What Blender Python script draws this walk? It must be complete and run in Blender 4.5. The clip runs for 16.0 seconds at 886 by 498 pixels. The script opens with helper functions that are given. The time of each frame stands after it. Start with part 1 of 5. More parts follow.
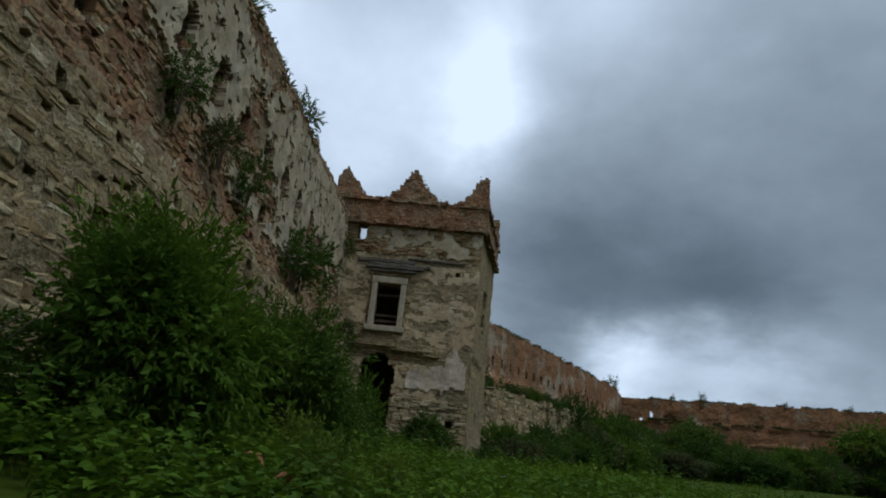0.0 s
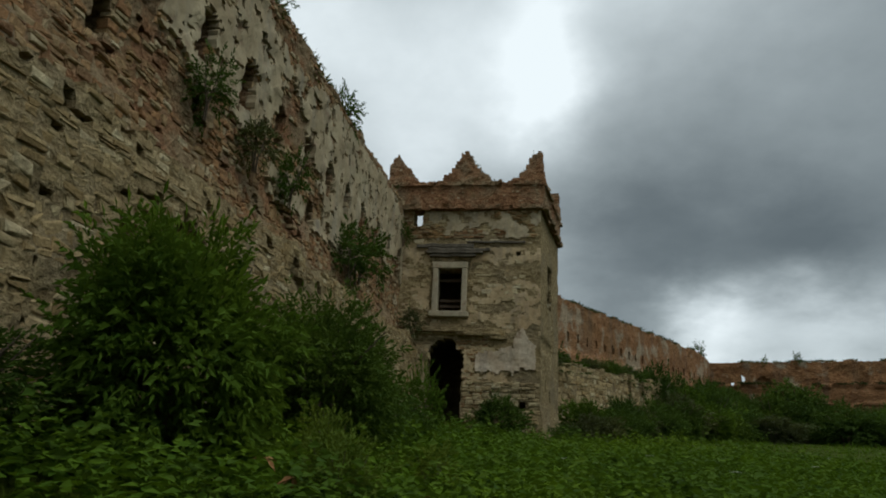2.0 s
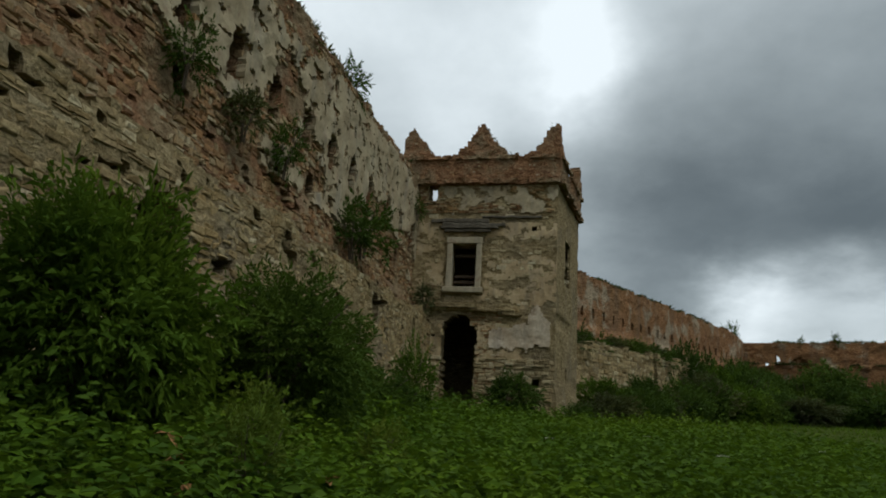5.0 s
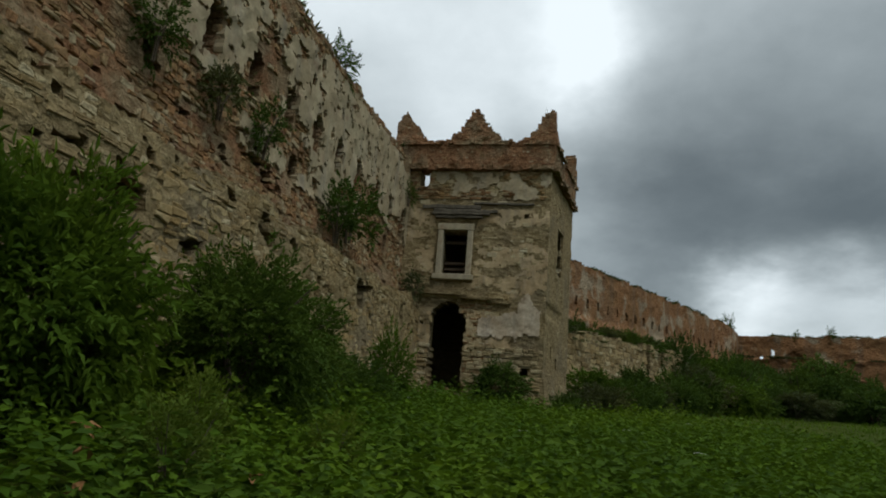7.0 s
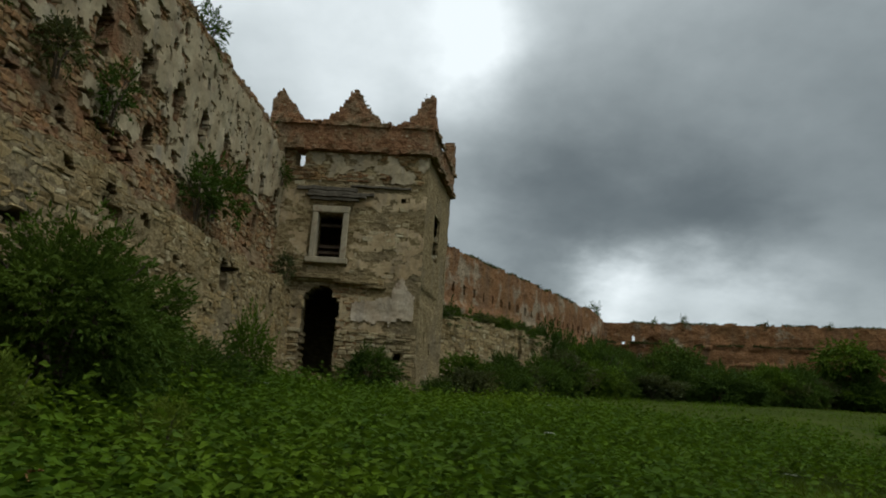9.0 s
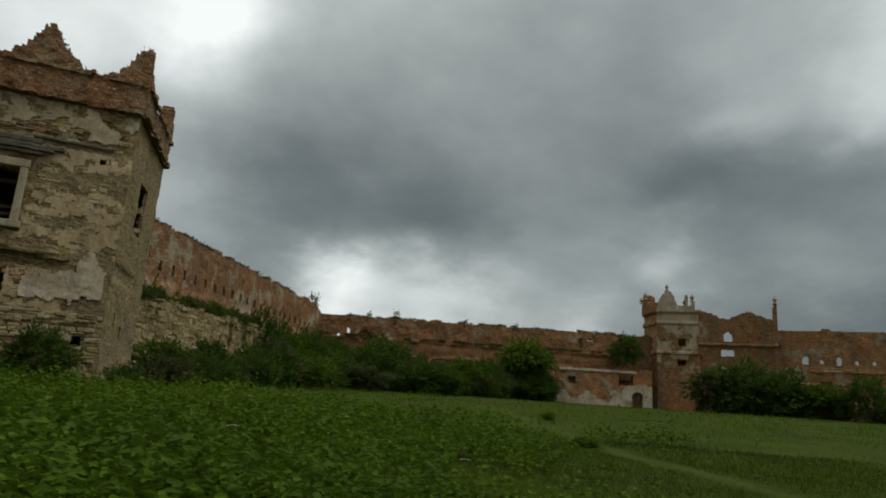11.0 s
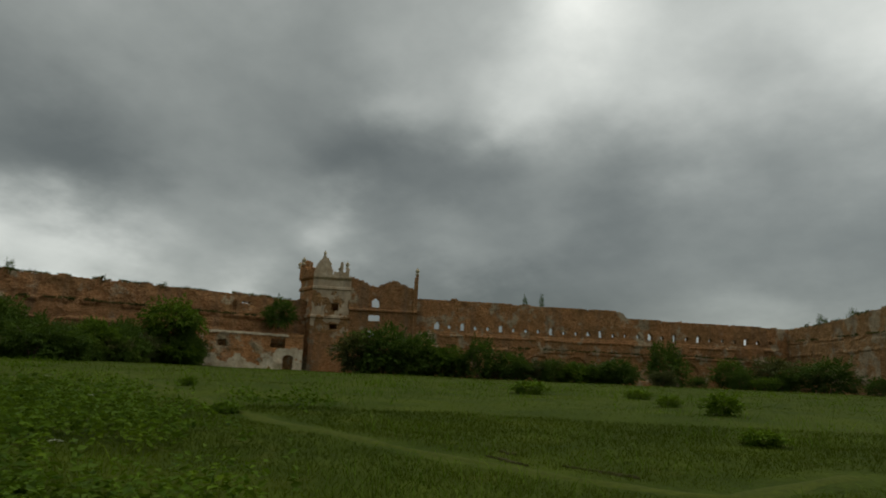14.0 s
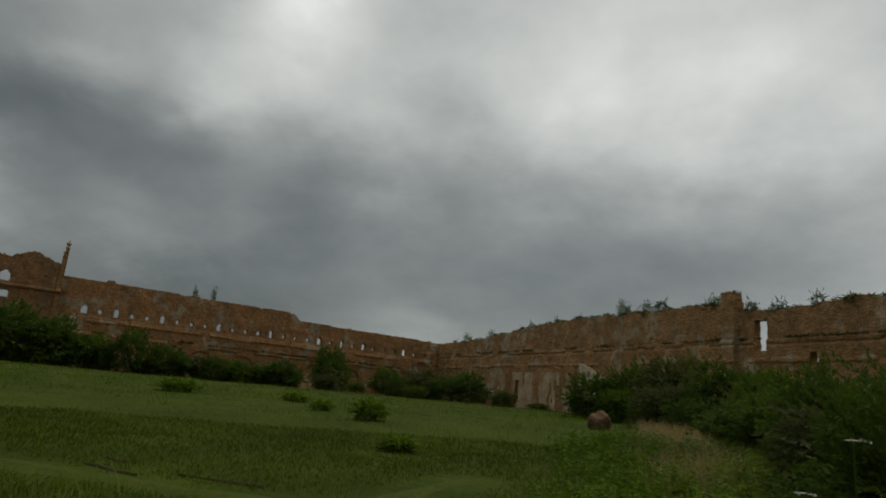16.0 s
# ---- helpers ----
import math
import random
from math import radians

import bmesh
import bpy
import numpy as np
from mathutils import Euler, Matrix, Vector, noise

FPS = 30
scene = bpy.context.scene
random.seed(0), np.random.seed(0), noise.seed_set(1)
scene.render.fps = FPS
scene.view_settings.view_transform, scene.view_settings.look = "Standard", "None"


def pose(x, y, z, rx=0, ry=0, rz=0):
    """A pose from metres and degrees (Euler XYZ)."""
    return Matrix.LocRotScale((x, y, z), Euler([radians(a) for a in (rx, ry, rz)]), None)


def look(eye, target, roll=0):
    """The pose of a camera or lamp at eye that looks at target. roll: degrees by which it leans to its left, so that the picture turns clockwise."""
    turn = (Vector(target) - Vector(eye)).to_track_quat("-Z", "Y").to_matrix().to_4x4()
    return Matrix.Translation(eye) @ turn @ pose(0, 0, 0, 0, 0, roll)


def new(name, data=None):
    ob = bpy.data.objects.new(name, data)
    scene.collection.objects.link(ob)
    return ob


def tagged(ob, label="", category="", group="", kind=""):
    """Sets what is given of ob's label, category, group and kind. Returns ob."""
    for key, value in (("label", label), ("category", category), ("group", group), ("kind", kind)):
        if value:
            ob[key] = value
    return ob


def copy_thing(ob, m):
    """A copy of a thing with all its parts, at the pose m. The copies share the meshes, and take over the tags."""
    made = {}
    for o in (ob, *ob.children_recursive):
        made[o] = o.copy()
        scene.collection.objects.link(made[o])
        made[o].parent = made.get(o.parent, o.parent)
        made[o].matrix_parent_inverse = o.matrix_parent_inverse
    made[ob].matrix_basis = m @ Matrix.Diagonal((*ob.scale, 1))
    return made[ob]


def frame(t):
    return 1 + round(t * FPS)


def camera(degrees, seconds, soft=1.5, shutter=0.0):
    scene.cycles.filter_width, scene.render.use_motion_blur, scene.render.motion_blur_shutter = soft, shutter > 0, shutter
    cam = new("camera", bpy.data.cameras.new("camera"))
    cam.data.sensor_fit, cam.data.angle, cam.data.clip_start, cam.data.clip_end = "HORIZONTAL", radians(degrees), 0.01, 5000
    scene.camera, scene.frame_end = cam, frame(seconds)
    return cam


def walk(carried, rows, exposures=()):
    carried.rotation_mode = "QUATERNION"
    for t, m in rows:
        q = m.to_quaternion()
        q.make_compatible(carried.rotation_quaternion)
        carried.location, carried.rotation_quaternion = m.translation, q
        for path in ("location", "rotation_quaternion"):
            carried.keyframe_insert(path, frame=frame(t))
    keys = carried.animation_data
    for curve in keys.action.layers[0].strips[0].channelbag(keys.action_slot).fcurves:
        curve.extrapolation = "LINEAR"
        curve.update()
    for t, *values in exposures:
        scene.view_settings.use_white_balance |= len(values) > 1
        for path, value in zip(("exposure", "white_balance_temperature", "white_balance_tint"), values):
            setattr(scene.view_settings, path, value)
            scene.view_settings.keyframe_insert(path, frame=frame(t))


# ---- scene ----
# The camera and its walk.
EXPOSURES = [(0, -0.12, 5300, 8), (0.6, -0.1, 5750, 6), (1.5, -0.05, 6050, 4), (3.5, -0.05, 6000, 5), (10, 0.0, 6200, 5), (12.5, 0.0, 6750, 5), (14, -0.05, 6750, 5), (16, -0.22, 6700, 7)]
cam = camera(68.4, 16.0, soft=1.9)
PATH = [
    (0, (5.747, -2.291, 1.391), (5.649, -0.39, 2.003), 6.3),
    (0.5, (5.842, -2.197, 1.412), (5.664, -0.297, 2.009), 9.3),
    (1, (5.982, -2.04, 1.439), (5.9, -0.136, 2.048), 8.8),
    (1.5, (6.144, -1.895, 1.472), (6.08, 0.02, 2.045), 7.2),
    (2, (6.29, -1.891, 1.517), (5.976, 0.008, 2.063), 2.6),
    (2.5, (6.46, -1.858, 1.555), (5.911, 0.001, 2.047), 1.4),
    (3, (6.603, -1.799, 1.577), (6.052, 0.036, 2.153), -0.4),
    (3.5, (6.699, -1.729, 1.585), (6.144, 0.101, 2.171), 0.1),
    (4, (6.843, -1.587, 1.584), (6.409, 0.303, 2.075), -1.1),
    (4.5, (6.98, -1.446, 1.574), (6.582, 0.463, 2.019), 2.9),
    (4.7, (7.025, -1.401, 1.575), (6.618, 0.499, 2.049), 3.4),
    (6.8, (7.368, -0.961, 1.657), (6.877, 0.924, 2.11), 2.5),
    (7, (7.391, -0.909, 1.661), (6.973, 0.998, 2.095), 4.7),
    (7.5, (7.439, -0.732, 1.667), (7.056, 1.178, 2.119), 4.1),
    (8, (7.491, -0.651, 1.672), (7.06, 1.254, 2.104), 3.6),
    (8.5, (7.585, -0.608, 1.652), (7.292, 1.324, 2.081), 2.6),
    (9, (7.687, -0.597, 1.655), (7.623, 1.358, 2.075), 3.9),
    (9.5, (7.787, -0.552, 1.656), (7.817, 1.406, 2.063), 2.6),
    (10, (7.938, -0.401, 1.652), (8.318, 1.519, 2.06), 4.1),
    (10.2, (7.974, -0.341, 1.651), (8.431, 1.559, 2.079), 3.8),
    (12.3, (8.21, 0.2, 1.696), (9.288, 1.832, 2.115), 4.7),
    (12.5, (8.26, 0.261, 1.697), (9.349, 1.888, 2.102), 3.8),
    (13, (8.454, 0.432, 1.701), (9.745, 1.891, 2.15), 5.5),
    (13.5, (8.644, 0.556, 1.7), (10.059, 1.908, 2.112), 3.8),
    (14, (8.841, 0.63, 1.698), (10.388, 1.833, 2.096), 2.6),
    (14.5, (9.084, 0.674, 1.699), (10.716, 1.749, 2.126), 3.1),
    (15, (9.417, 0.705, 1.703), (11.161, 1.608, 2.08), 2.6),
    (15.5, (9.729, 0.683, 1.709), (11.596, 1.258, 2.135), 4.1),
    (16, (10.011, 0.619, 1.72), (11.925, 0.969, 2.185), 5.1),
]
walk(cam, [(t, look(eye, target, roll)) for t, eye, target, roll in PATH], EXPOSURES)


# The sky: a broken overcast with a bright gap, and a broad weak sun.
def make_world():
    world = bpy.data.worlds.new("overcast")
    world.use_nodes = True
    scene.world = world
    tree = world.node_tree
    tree.nodes.clear()

    def node(kind, **values):
        n = tree.nodes.new(kind)
        for key, value in values.items():
            if key.startswith("i_"):
                n.inputs[key[2:].replace("_", " ")].default_value = value
        return n

    def math_node(op, a, b=0.0, c=0.0):
        n = tree.nodes.new("ShaderNodeMath")
        n.operation = op
        for k, v in enumerate((a, b, c)):
            if isinstance(v, (int, float)):
                n.inputs[k].default_value = v
            else:
                tree.links.new(v, n.inputs[k])
        return n.outputs[0]

    def smooth(value, lo, hi):
        n = tree.nodes.new("ShaderNodeMapRange")
        n.interpolation_type = "SMOOTHSTEP"
        tree.links.new(value, n.inputs["Value"])
        n.inputs["From Min"].default_value, n.inputs["From Max"].default_value = lo, hi
        return n.outputs["Result"]

    coords = node("ShaderNodeTexCoord")
    split = node("ShaderNodeSeparateXYZ")
    tree.links.new(coords.outputs["Generated"], split.inputs[0])
    x, y, z = split.outputs
    up = math_node("MAXIMUM", z, 0.0)
    depth = math_node("ADD", up, 0.4)
    flat = node("ShaderNodeCombineXYZ")
    tree.links.new(math_node("DIVIDE", x, depth), flat.inputs[0])
    tree.links.new(math_node("DIVIDE", y, depth), flat.inputs[1])

    def cloud(scale, detail, seed, rough=0.5):
        n = node("ShaderNodeTexNoise")
        n.noise_dimensions = "4D"
        tree.links.new(flat.outputs[0], n.inputs["Vector"])
        n.inputs["W"].default_value = seed
        n.inputs["Scale"].default_value, n.inputs["Detail"].default_value = scale, detail
        n.inputs["Roughness"].default_value = rough
        return n

    wide, fine = cloud(2.2, 7, SKY_SEED, 0.55), cloud(3.0, 7, SKY_SEED + 3, 0.55).outputs["Fac"]
    # The banks and gaps of the cloud, with edges torn by noise.
    centred, torn, bent = node("ShaderNodeVectorMath"), node("ShaderNodeVectorMath"), node("ShaderNodeVectorMath")
    centred.operation, torn.operation, bent.operation = "SUBTRACT", "SCALE", "ADD"
    tree.links.new(wide.outputs["Color"], centred.inputs[0])
    centred.inputs[1].default_value = (0.5, 0.5, 0.5)
    tree.links.new(centred.outputs[0], torn.inputs[0])
    torn.inputs["Scale"].default_value = 0.29
    tree.links.new(coords.outputs["Generated"], bent.inputs[0])
    tree.links.new(torn.outputs[0], bent.inputs[1])
    unit = node("ShaderNodeVectorMath")
    unit.operation = "NORMALIZE"
    tree.links.new(bent.outputs[0], unit.inputs[0])
    level = math_node("ADD", math_node("MULTIPLY", smooth(up, 0.6, 0.92), 0.8), math.log(0.375))
    for tight, lumps in ((22.0, BROAD), (90.0, MIDDLE), (330.0, SMALL)):
        for turn, height, amount in lumps:
            a, e = radians(turn), radians(height)
            dot = node("ShaderNodeVectorMath")
            dot.operation = "DOT_PRODUCT"
            tree.links.new(unit.outputs[0], dot.inputs[0])
            dot.inputs[1].default_value = (math.sin(a) * math.cos(e), math.cos(a) * math.cos(e), math.sin(e))
            lump = math_node("EXPONENT", math_node("MULTIPLY_ADD", dot.outputs["Value"], tight, -tight))
            level = math_node("MULTIPLY_ADD", lump, amount, level)
    level = math_node("EXPONENT", math_node("ADD", level, math_node("MULTIPLY_ADD", fine, 1.1, -0.55)))
    ramp = node("ShaderNodeValToRGB")
    tree.links.new(level, ramp.inputs[0])
    stops = [(0.0, (0.088, 0.1, 0.098)), (0.12, (0.118, 0.13, 0.129)), (0.3, (0.285, 0.303, 0.300)), (0.6, (0.585, 0.605, 0.60)), (1.0, (0.94, 0.95, 0.94))]
    while len(ramp.color_ramp.elements) < len(stops):
        ramp.color_ramp.elements.new(0.5)
    for element, (at, colour) in zip(ramp.color_ramp.elements, stops):
        element.position, element.color = at, (*colour, 1)
    sky = node("ShaderNodeTexSky")
    sky.sky_type, sky.sun_disc = "NISHITA", False
    sky.sun_elevation, sky.sun_rotation = radians(SUN_UP), radians(SUN_TURN)
    clear, clouds, total, out = node("ShaderNodeBackground"), node("ShaderNodeBackground"), node("ShaderNodeAddShader"), node("ShaderNodeOutputWorld")
    clear.inputs["Strength"].default_value, clouds.inputs["Strength"].default_value = 0.008, SKY_STRENGTH
    tree.links.new(sky.outputs[0], clear.inputs[0])
    tree.links.new(ramp.outputs[0], clouds.inputs[0])
    tree.links.new(clear.outputs[0], total.inputs[0])
    tree.links.new(clouds.outputs[0], total.inputs[1])
    tree.links.new(total.outputs[0], out.inputs[0])


SKY_SEED, SKY_STRENGTH = 4.0, 1.0
# Turn from the y axis, height in degrees, and how much lighter or darker the cloud is there: broad, middling and small banks and gaps.
BROAD = [
    (56, 5, -0.41), (104, 33, 0.16), (86, 7, -0.15), (-30, 37, 0.14), (110, 33, 0.18), (-30, 33, 0.16), (54, 7, -0.40), (82, 35, 0.14), (8, 41, 0.18), (4, 19, -0.13),
    (98, 11, -0.19), (-20, 29, 0.27), (28, 5, 0.13), (110, 31, 0.18),
]
MIDDLE = [
    (-4, 33, 0.46), (16, 19, -0.21), (66, 29, 0.60), (34, 23, -0.34), (-22, 31, 0.05), (16, 37, 0.13), (106, 13, -0.23), (88, 29, 0.31), (96, 11, -0.35), (-30, 35, 0.12),
    (96, 23, 0.31), (110, 27, 0.22), (44, 7, -0.44), (-12, 29, 0.15), (26, 27, -0.19), (32, 37, 0.10), (62, 7, -0.38), (78, 13, -0.35), (88, 9, -0.18), (44, 19, -0.34),
    (26, 13, -0.21), (36, 15, 0.11), (14, 13, -0.56),
]
SMALL = [
    (16, 7, 0.35), (6, 15, -0.48), (24, 7, 0.53), (22, 15, -0.84), (46, 19, -0.70), (66, 15, -0.34), (10, 7, 0.18), (12, 15, -0.43), (44, 13, 0.93), (48, 23, 0.69),
    (-12, 23, 0.24), (80, 5, 0.36), (0, 29, 0.58), (36, 5, 0.53), (58, 23, 0.53), (20, 11, 0.71), (54, 11, 0.73), (60, 13, 0.40), (72, 21, 0.26), (6, 9, -0.21),
    (66, 33, 0.47), (56, 17, -0.43), (56, 7, -0.57), (-2, 37, 0.44), (12, 9, 1.09), (10, 39, 0.28),
]
SUN_UP, SUN_TURN = 58, 130
make_world()
sun = new("sun", bpy.data.lights.new("sun", "SUN"))
sun.data.energy, sun.data.angle, sun.data.color = 1.15, radians(25), (1.0, 0.96, 0.9)
sun.matrix_world = look((0, 0, 60), (-math.sin(radians(SUN_TURN)), -math.cos(radians(SUN_TURN)), 60 - math.tan(radians(SUN_UP))))


# ---- materials ----
class Nodes:
    """A small builder for one node material."""

    def __init__(self, name, rough=0.9):
        self.mat = bpy.data.materials.new(name)
        self.mat.use_nodes = True
        self.tree = self.mat.node_tree
        self.bsdf = self.tree.nodes["Principled BSDF"]
        self.out = self.tree.nodes["Material Output"]
        self.bsdf.inputs["Roughness"].default_value = rough
        self.bsdf.inputs["Specular IOR Level"].default_value = 0.08
        geo = self.tree.nodes.new("ShaderNodeNewGeometry")
        self.geo = geo
        self.place = geo.outputs["Position"]

    def put(self, value, socket):
        if isinstance(value, (int, float)):
            socket.default_value = value
        elif isinstance(value, tuple):
            socket.default_value = (*value, 1) if len(value) == 3 and socket.type == "RGBA" else value
        else:
            self.tree.links.new(value, socket)

    def scaled(self, sx, sy, sz):
        n = self.tree.nodes.new("ShaderNodeVectorMath")
        n.operation = "MULTIPLY"
        self.put(self.place, n.inputs[0])
        n.inputs[1].default_value = (sx, sy, sz)
        return n.outputs[0]

    def noise(self, scale, detail=4, rough=0.55, vector=None):
        n = self.tree.nodes.new("ShaderNodeTexNoise")
        self.put(vector or self.place, n.inputs["Vector"])
        n.inputs["Scale"].default_value, n.inputs["Detail"].default_value, n.inputs["Roughness"].default_value = scale, detail, rough
        return n.outputs["Fac"]

    def cells(self, scale, feature="F1", vector=None):
        n = self.tree.nodes.new("ShaderNodeTexVoronoi")
        n.feature = feature
        self.put(vector or self.place, n.inputs["Vector"])
        n.inputs["Scale"].default_value = scale
        return n

    def ramp(self, value, *stops):
        n = self.tree.nodes.new("ShaderNodeValToRGB")
        self.put(value, n.inputs[0])
        while len(n.color_ramp.elements) < len(stops):
            n.color_ramp.elements.new(0.5)
        for element, (at, colour) in zip(n.color_ramp.elements, stops):
            element.position = at
            element.color = (*colour, 1) if isinstance(colour, tuple) else (colour, colour, colour, 1)
        return n.outputs[0]

    def mix(self, fac, a, b, how="MIX"):
        n = self.tree.nodes.new("ShaderNodeMix")
        n.data_type, n.blend_type = "RGBA", how
        self.put(fac, n.inputs[0])
        self.put(a, n.inputs[6])
        self.put(b, n.inputs[7])
        return n.outputs[2]

    def math(self, op, a, b=0.0):
        n = self.tree.nodes.new("ShaderNodeMath")
        n.operation = op
        self.put(a, n.inputs[0])
        self.put(b, n.inputs[1])
        return n.outputs[0]

    def any_of(self, loose):
        """A random value for each piece: by object, or by island where the pieces are joined."""
        if loose:
            return self.geo.outputs["Random Per Island"]
        return self.tree.nodes.new("ShaderNodeObjectInfo").outputs["Random"]

    def bump(self, height, strength=0.5, distance=0.03):
        n = self.tree.nodes.new("ShaderNodeBump")
        self.put(height, n.inputs["Height"])
        n.inputs["Strength"].default_value, n.inputs["Distance"].default_value = strength, distance
        self.tree.links.new(n.outputs[0], self.bsdf.inputs["Normal"])

    def done(self, colour):
        self.put(colour, self.bsdf.inputs["Base Color"])
        return self.mat


TAN = ((0.0, (0.16, 0.115, 0.05)), (0.25, (0.28, 0.202, 0.092)), (0.5, (0.41, 0.322, 0.165)), (0.7, (0.32, 0.242, 0.12)), (0.88, (0.45, 0.372, 0.21)), (1.0, (0.53, 0.455, 0.285)))
RUDDY = ((0.0, (0.14, 0.08, 0.042)), (0.2, (0.25, 0.14, 0.07)), (0.4, (0.33, 0.185, 0.085)), (0.6, (0.35, 0.235, 0.118)), (0.8, (0.37, 0.29, 0.165)), (1.0, (0.45, 0.38, 0.24)))
TOWER_TAN = ((0.0, (0.30, 0.235, 0.125)), (0.4, (0.39, 0.32, 0.178)), (0.7, (0.44, 0.365, 0.21)), (1.0, (0.50, 0.44, 0.29)))
BRICK = ((0.0, (0.13, 0.065, 0.035)), (0.35, (0.24, 0.118, 0.06)), (0.65, (0.33, 0.18, 0.085)), (0.85, (0.38, 0.28, 0.16)), (1.0, (0.45, 0.38, 0.25)))


def limestone(name, loose, palette=TAN):
    n = Nodes(name, 0.95)
    tone = n.ramp(n.any_of(loose), *palette)
    fine, wide = n.noise(14, 6), n.noise(1.1, 4)
    tone = n.mix(0.75, tone, n.ramp(fine, (0.25, 0.42), (0.7, 1.25)), "MULTIPLY")
    tone = n.mix(n.ramp(wide, (0.45, 0.0), (0.7, 0.6)), tone, (0.245, 0.178, 0.095))
    tone = n.mix(n.ramp(n.noise(5, 5), (0.62, 0.0), (0.75, 0.55)), tone, (0.30, 0.22, 0.12))
    tone = n.mix(n.ramp(n.noise(0.55, 5, 0.6), (0.55, 0.0), (0.72, 0.5)), tone, (0.38, 0.25, 0.09))
    n.bump(n.math("ADD", fine, n.math("MULTIPLY", n.noise(45, 4), 0.5)), 0.9, 0.04)
    return n.done(tone)


def rubble(name, dark, light, red):
    """Weathered core of stone, mortar and broken brick. red: how much brick shows."""
    n = Nodes(name, 0.97)
    bed = n.scaled(1, 1, 1.8)
    patch, where = n.noise(4.5, 6, 0.6, bed), n.noise(0.7, 6, 0.65)
    tone = n.mix(n.ramp(patch, (0.35, 0.0), (0.65, 1.0)), dark, light)
    brick = n.mix(n.ramp(n.noise(8, 4, 0.6, bed), (0.35, 0.0), (0.65, 1.0)), (0.17, 0.085, 0.042), (0.32, 0.175, 0.088))
    tone = n.mix(n.ramp(where, (0.62 - red, 0.0), (0.74 - red, 1.0)), tone, brick)
    fine = n.noise(20, 6)
    tone = n.mix(0.7, tone, n.ramp(fine, (0.25, 0.4), (0.7, 1.2)), "MULTIPLY")
    tone = n.mix(n.ramp(n.noise(0.5, 4), (0.5, 0.0), (0.75, 0.5)), tone, (0.15, 0.13, 0.1))
    n.bump(n.math("ADD", patch, n.math("MULTIPLY", fine, 0.6)), 1.0, 0.09)
    return n.done(tone)


def old_plaster(name, light, dark):
    n = Nodes(name, 0.93)
    wide, fine = n.noise(0.9, 6, 0.6), n.noise(9, 6)
    tone = n.mix(n.ramp(wide, (0.35, 0.0), (0.65, 1.0)), dark, light)
    streak = n.noise(1.0, 5, 0.6, n.scaled(2.2, 2.2, 0.25))
    tone = n.mix(n.ramp(streak, (0.5, 0.0), (0.72, 0.6)), tone, (0.2, 0.185, 0.155))
    tone = n.mix(0.5, tone, n.ramp(fine, (0.3, 0.6), (0.7, 1.15)), "MULTIPLY")
    tone = n.mix(n.ramp(n.noise(2.6, 6), (0.6, 0.0), (0.68, 0.8)), tone, (0.27, 0.2, 0.13))
    n.bump(n.math("ADD", fine, n.math("MULTIPLY", n.noise(40, 3), 0.4)), 0.6, 0.02)
    return n.done(tone)


def brick_wall(name, amount, red=(0.33, 0.178, 0.074), speckle=0.8):
    """Old brickwork with courses, weathered, with patches of lime left on it. amount: how much lime."""
    n = Nodes(name, 0.95)
    course = n.tree.nodes.new("ShaderNodeTexNoise")
    course.inputs["Scale"].default_value, course.inputs["Detail"].default_value = 1.0, 6
    n.put(n.scaled(2.5, 2.5, 9.0), course.inputs["Vector"])
    tone = n.ramp(course.outputs["Fac"], (0.3, tuple(c * 0.6 for c in red)), (0.5, red), (0.7, (red[0] * 1.15, red[1] * 1.35, red[2] * 1.6)))
    wide = n.noise(0.35, 6, 0.6)
    tone = n.mix(n.ramp(wide, (0.4, 0.0), (0.7, 0.75)), tone, (0.24, 0.14, 0.062))
    lime = n.math("ADD", n.noise(0.55, 7, 0.62), n.math("MULTIPLY", n.noise(0.12, 2), 0.5))
    tone = n.mix(n.ramp(lime, (0.92 - amount, 0.0), (1.0 - amount, 0.85)), tone, (0.37, 0.305, 0.205))
    fine, middle = n.noise(10, 6), n.noise(1.7, 8, 0.68)
    tone = n.mix(0.85, tone, n.ramp(middle, (0.32, 0.68), (0.66, 1.2)), "MULTIPLY")
    tone = n.mix(speckle, tone, n.ramp(fine, (0.28, 0.45), (0.7, 1.3)), "MULTIPLY")
    streak = n.noise(1.0, 4, 0.6, n.scaled(0.8, 0.8, 0.1))
    tone = n.mix(n.ramp(streak, (0.5, 0.0), (0.75, 0.55)), tone, (0.12, 0.1, 0.075))
    n.bump(n.math("ADD", fine, n.math("ADD", course.outputs["Fac"], middle)), 1.0, 0.12)
    return n.done(tone)


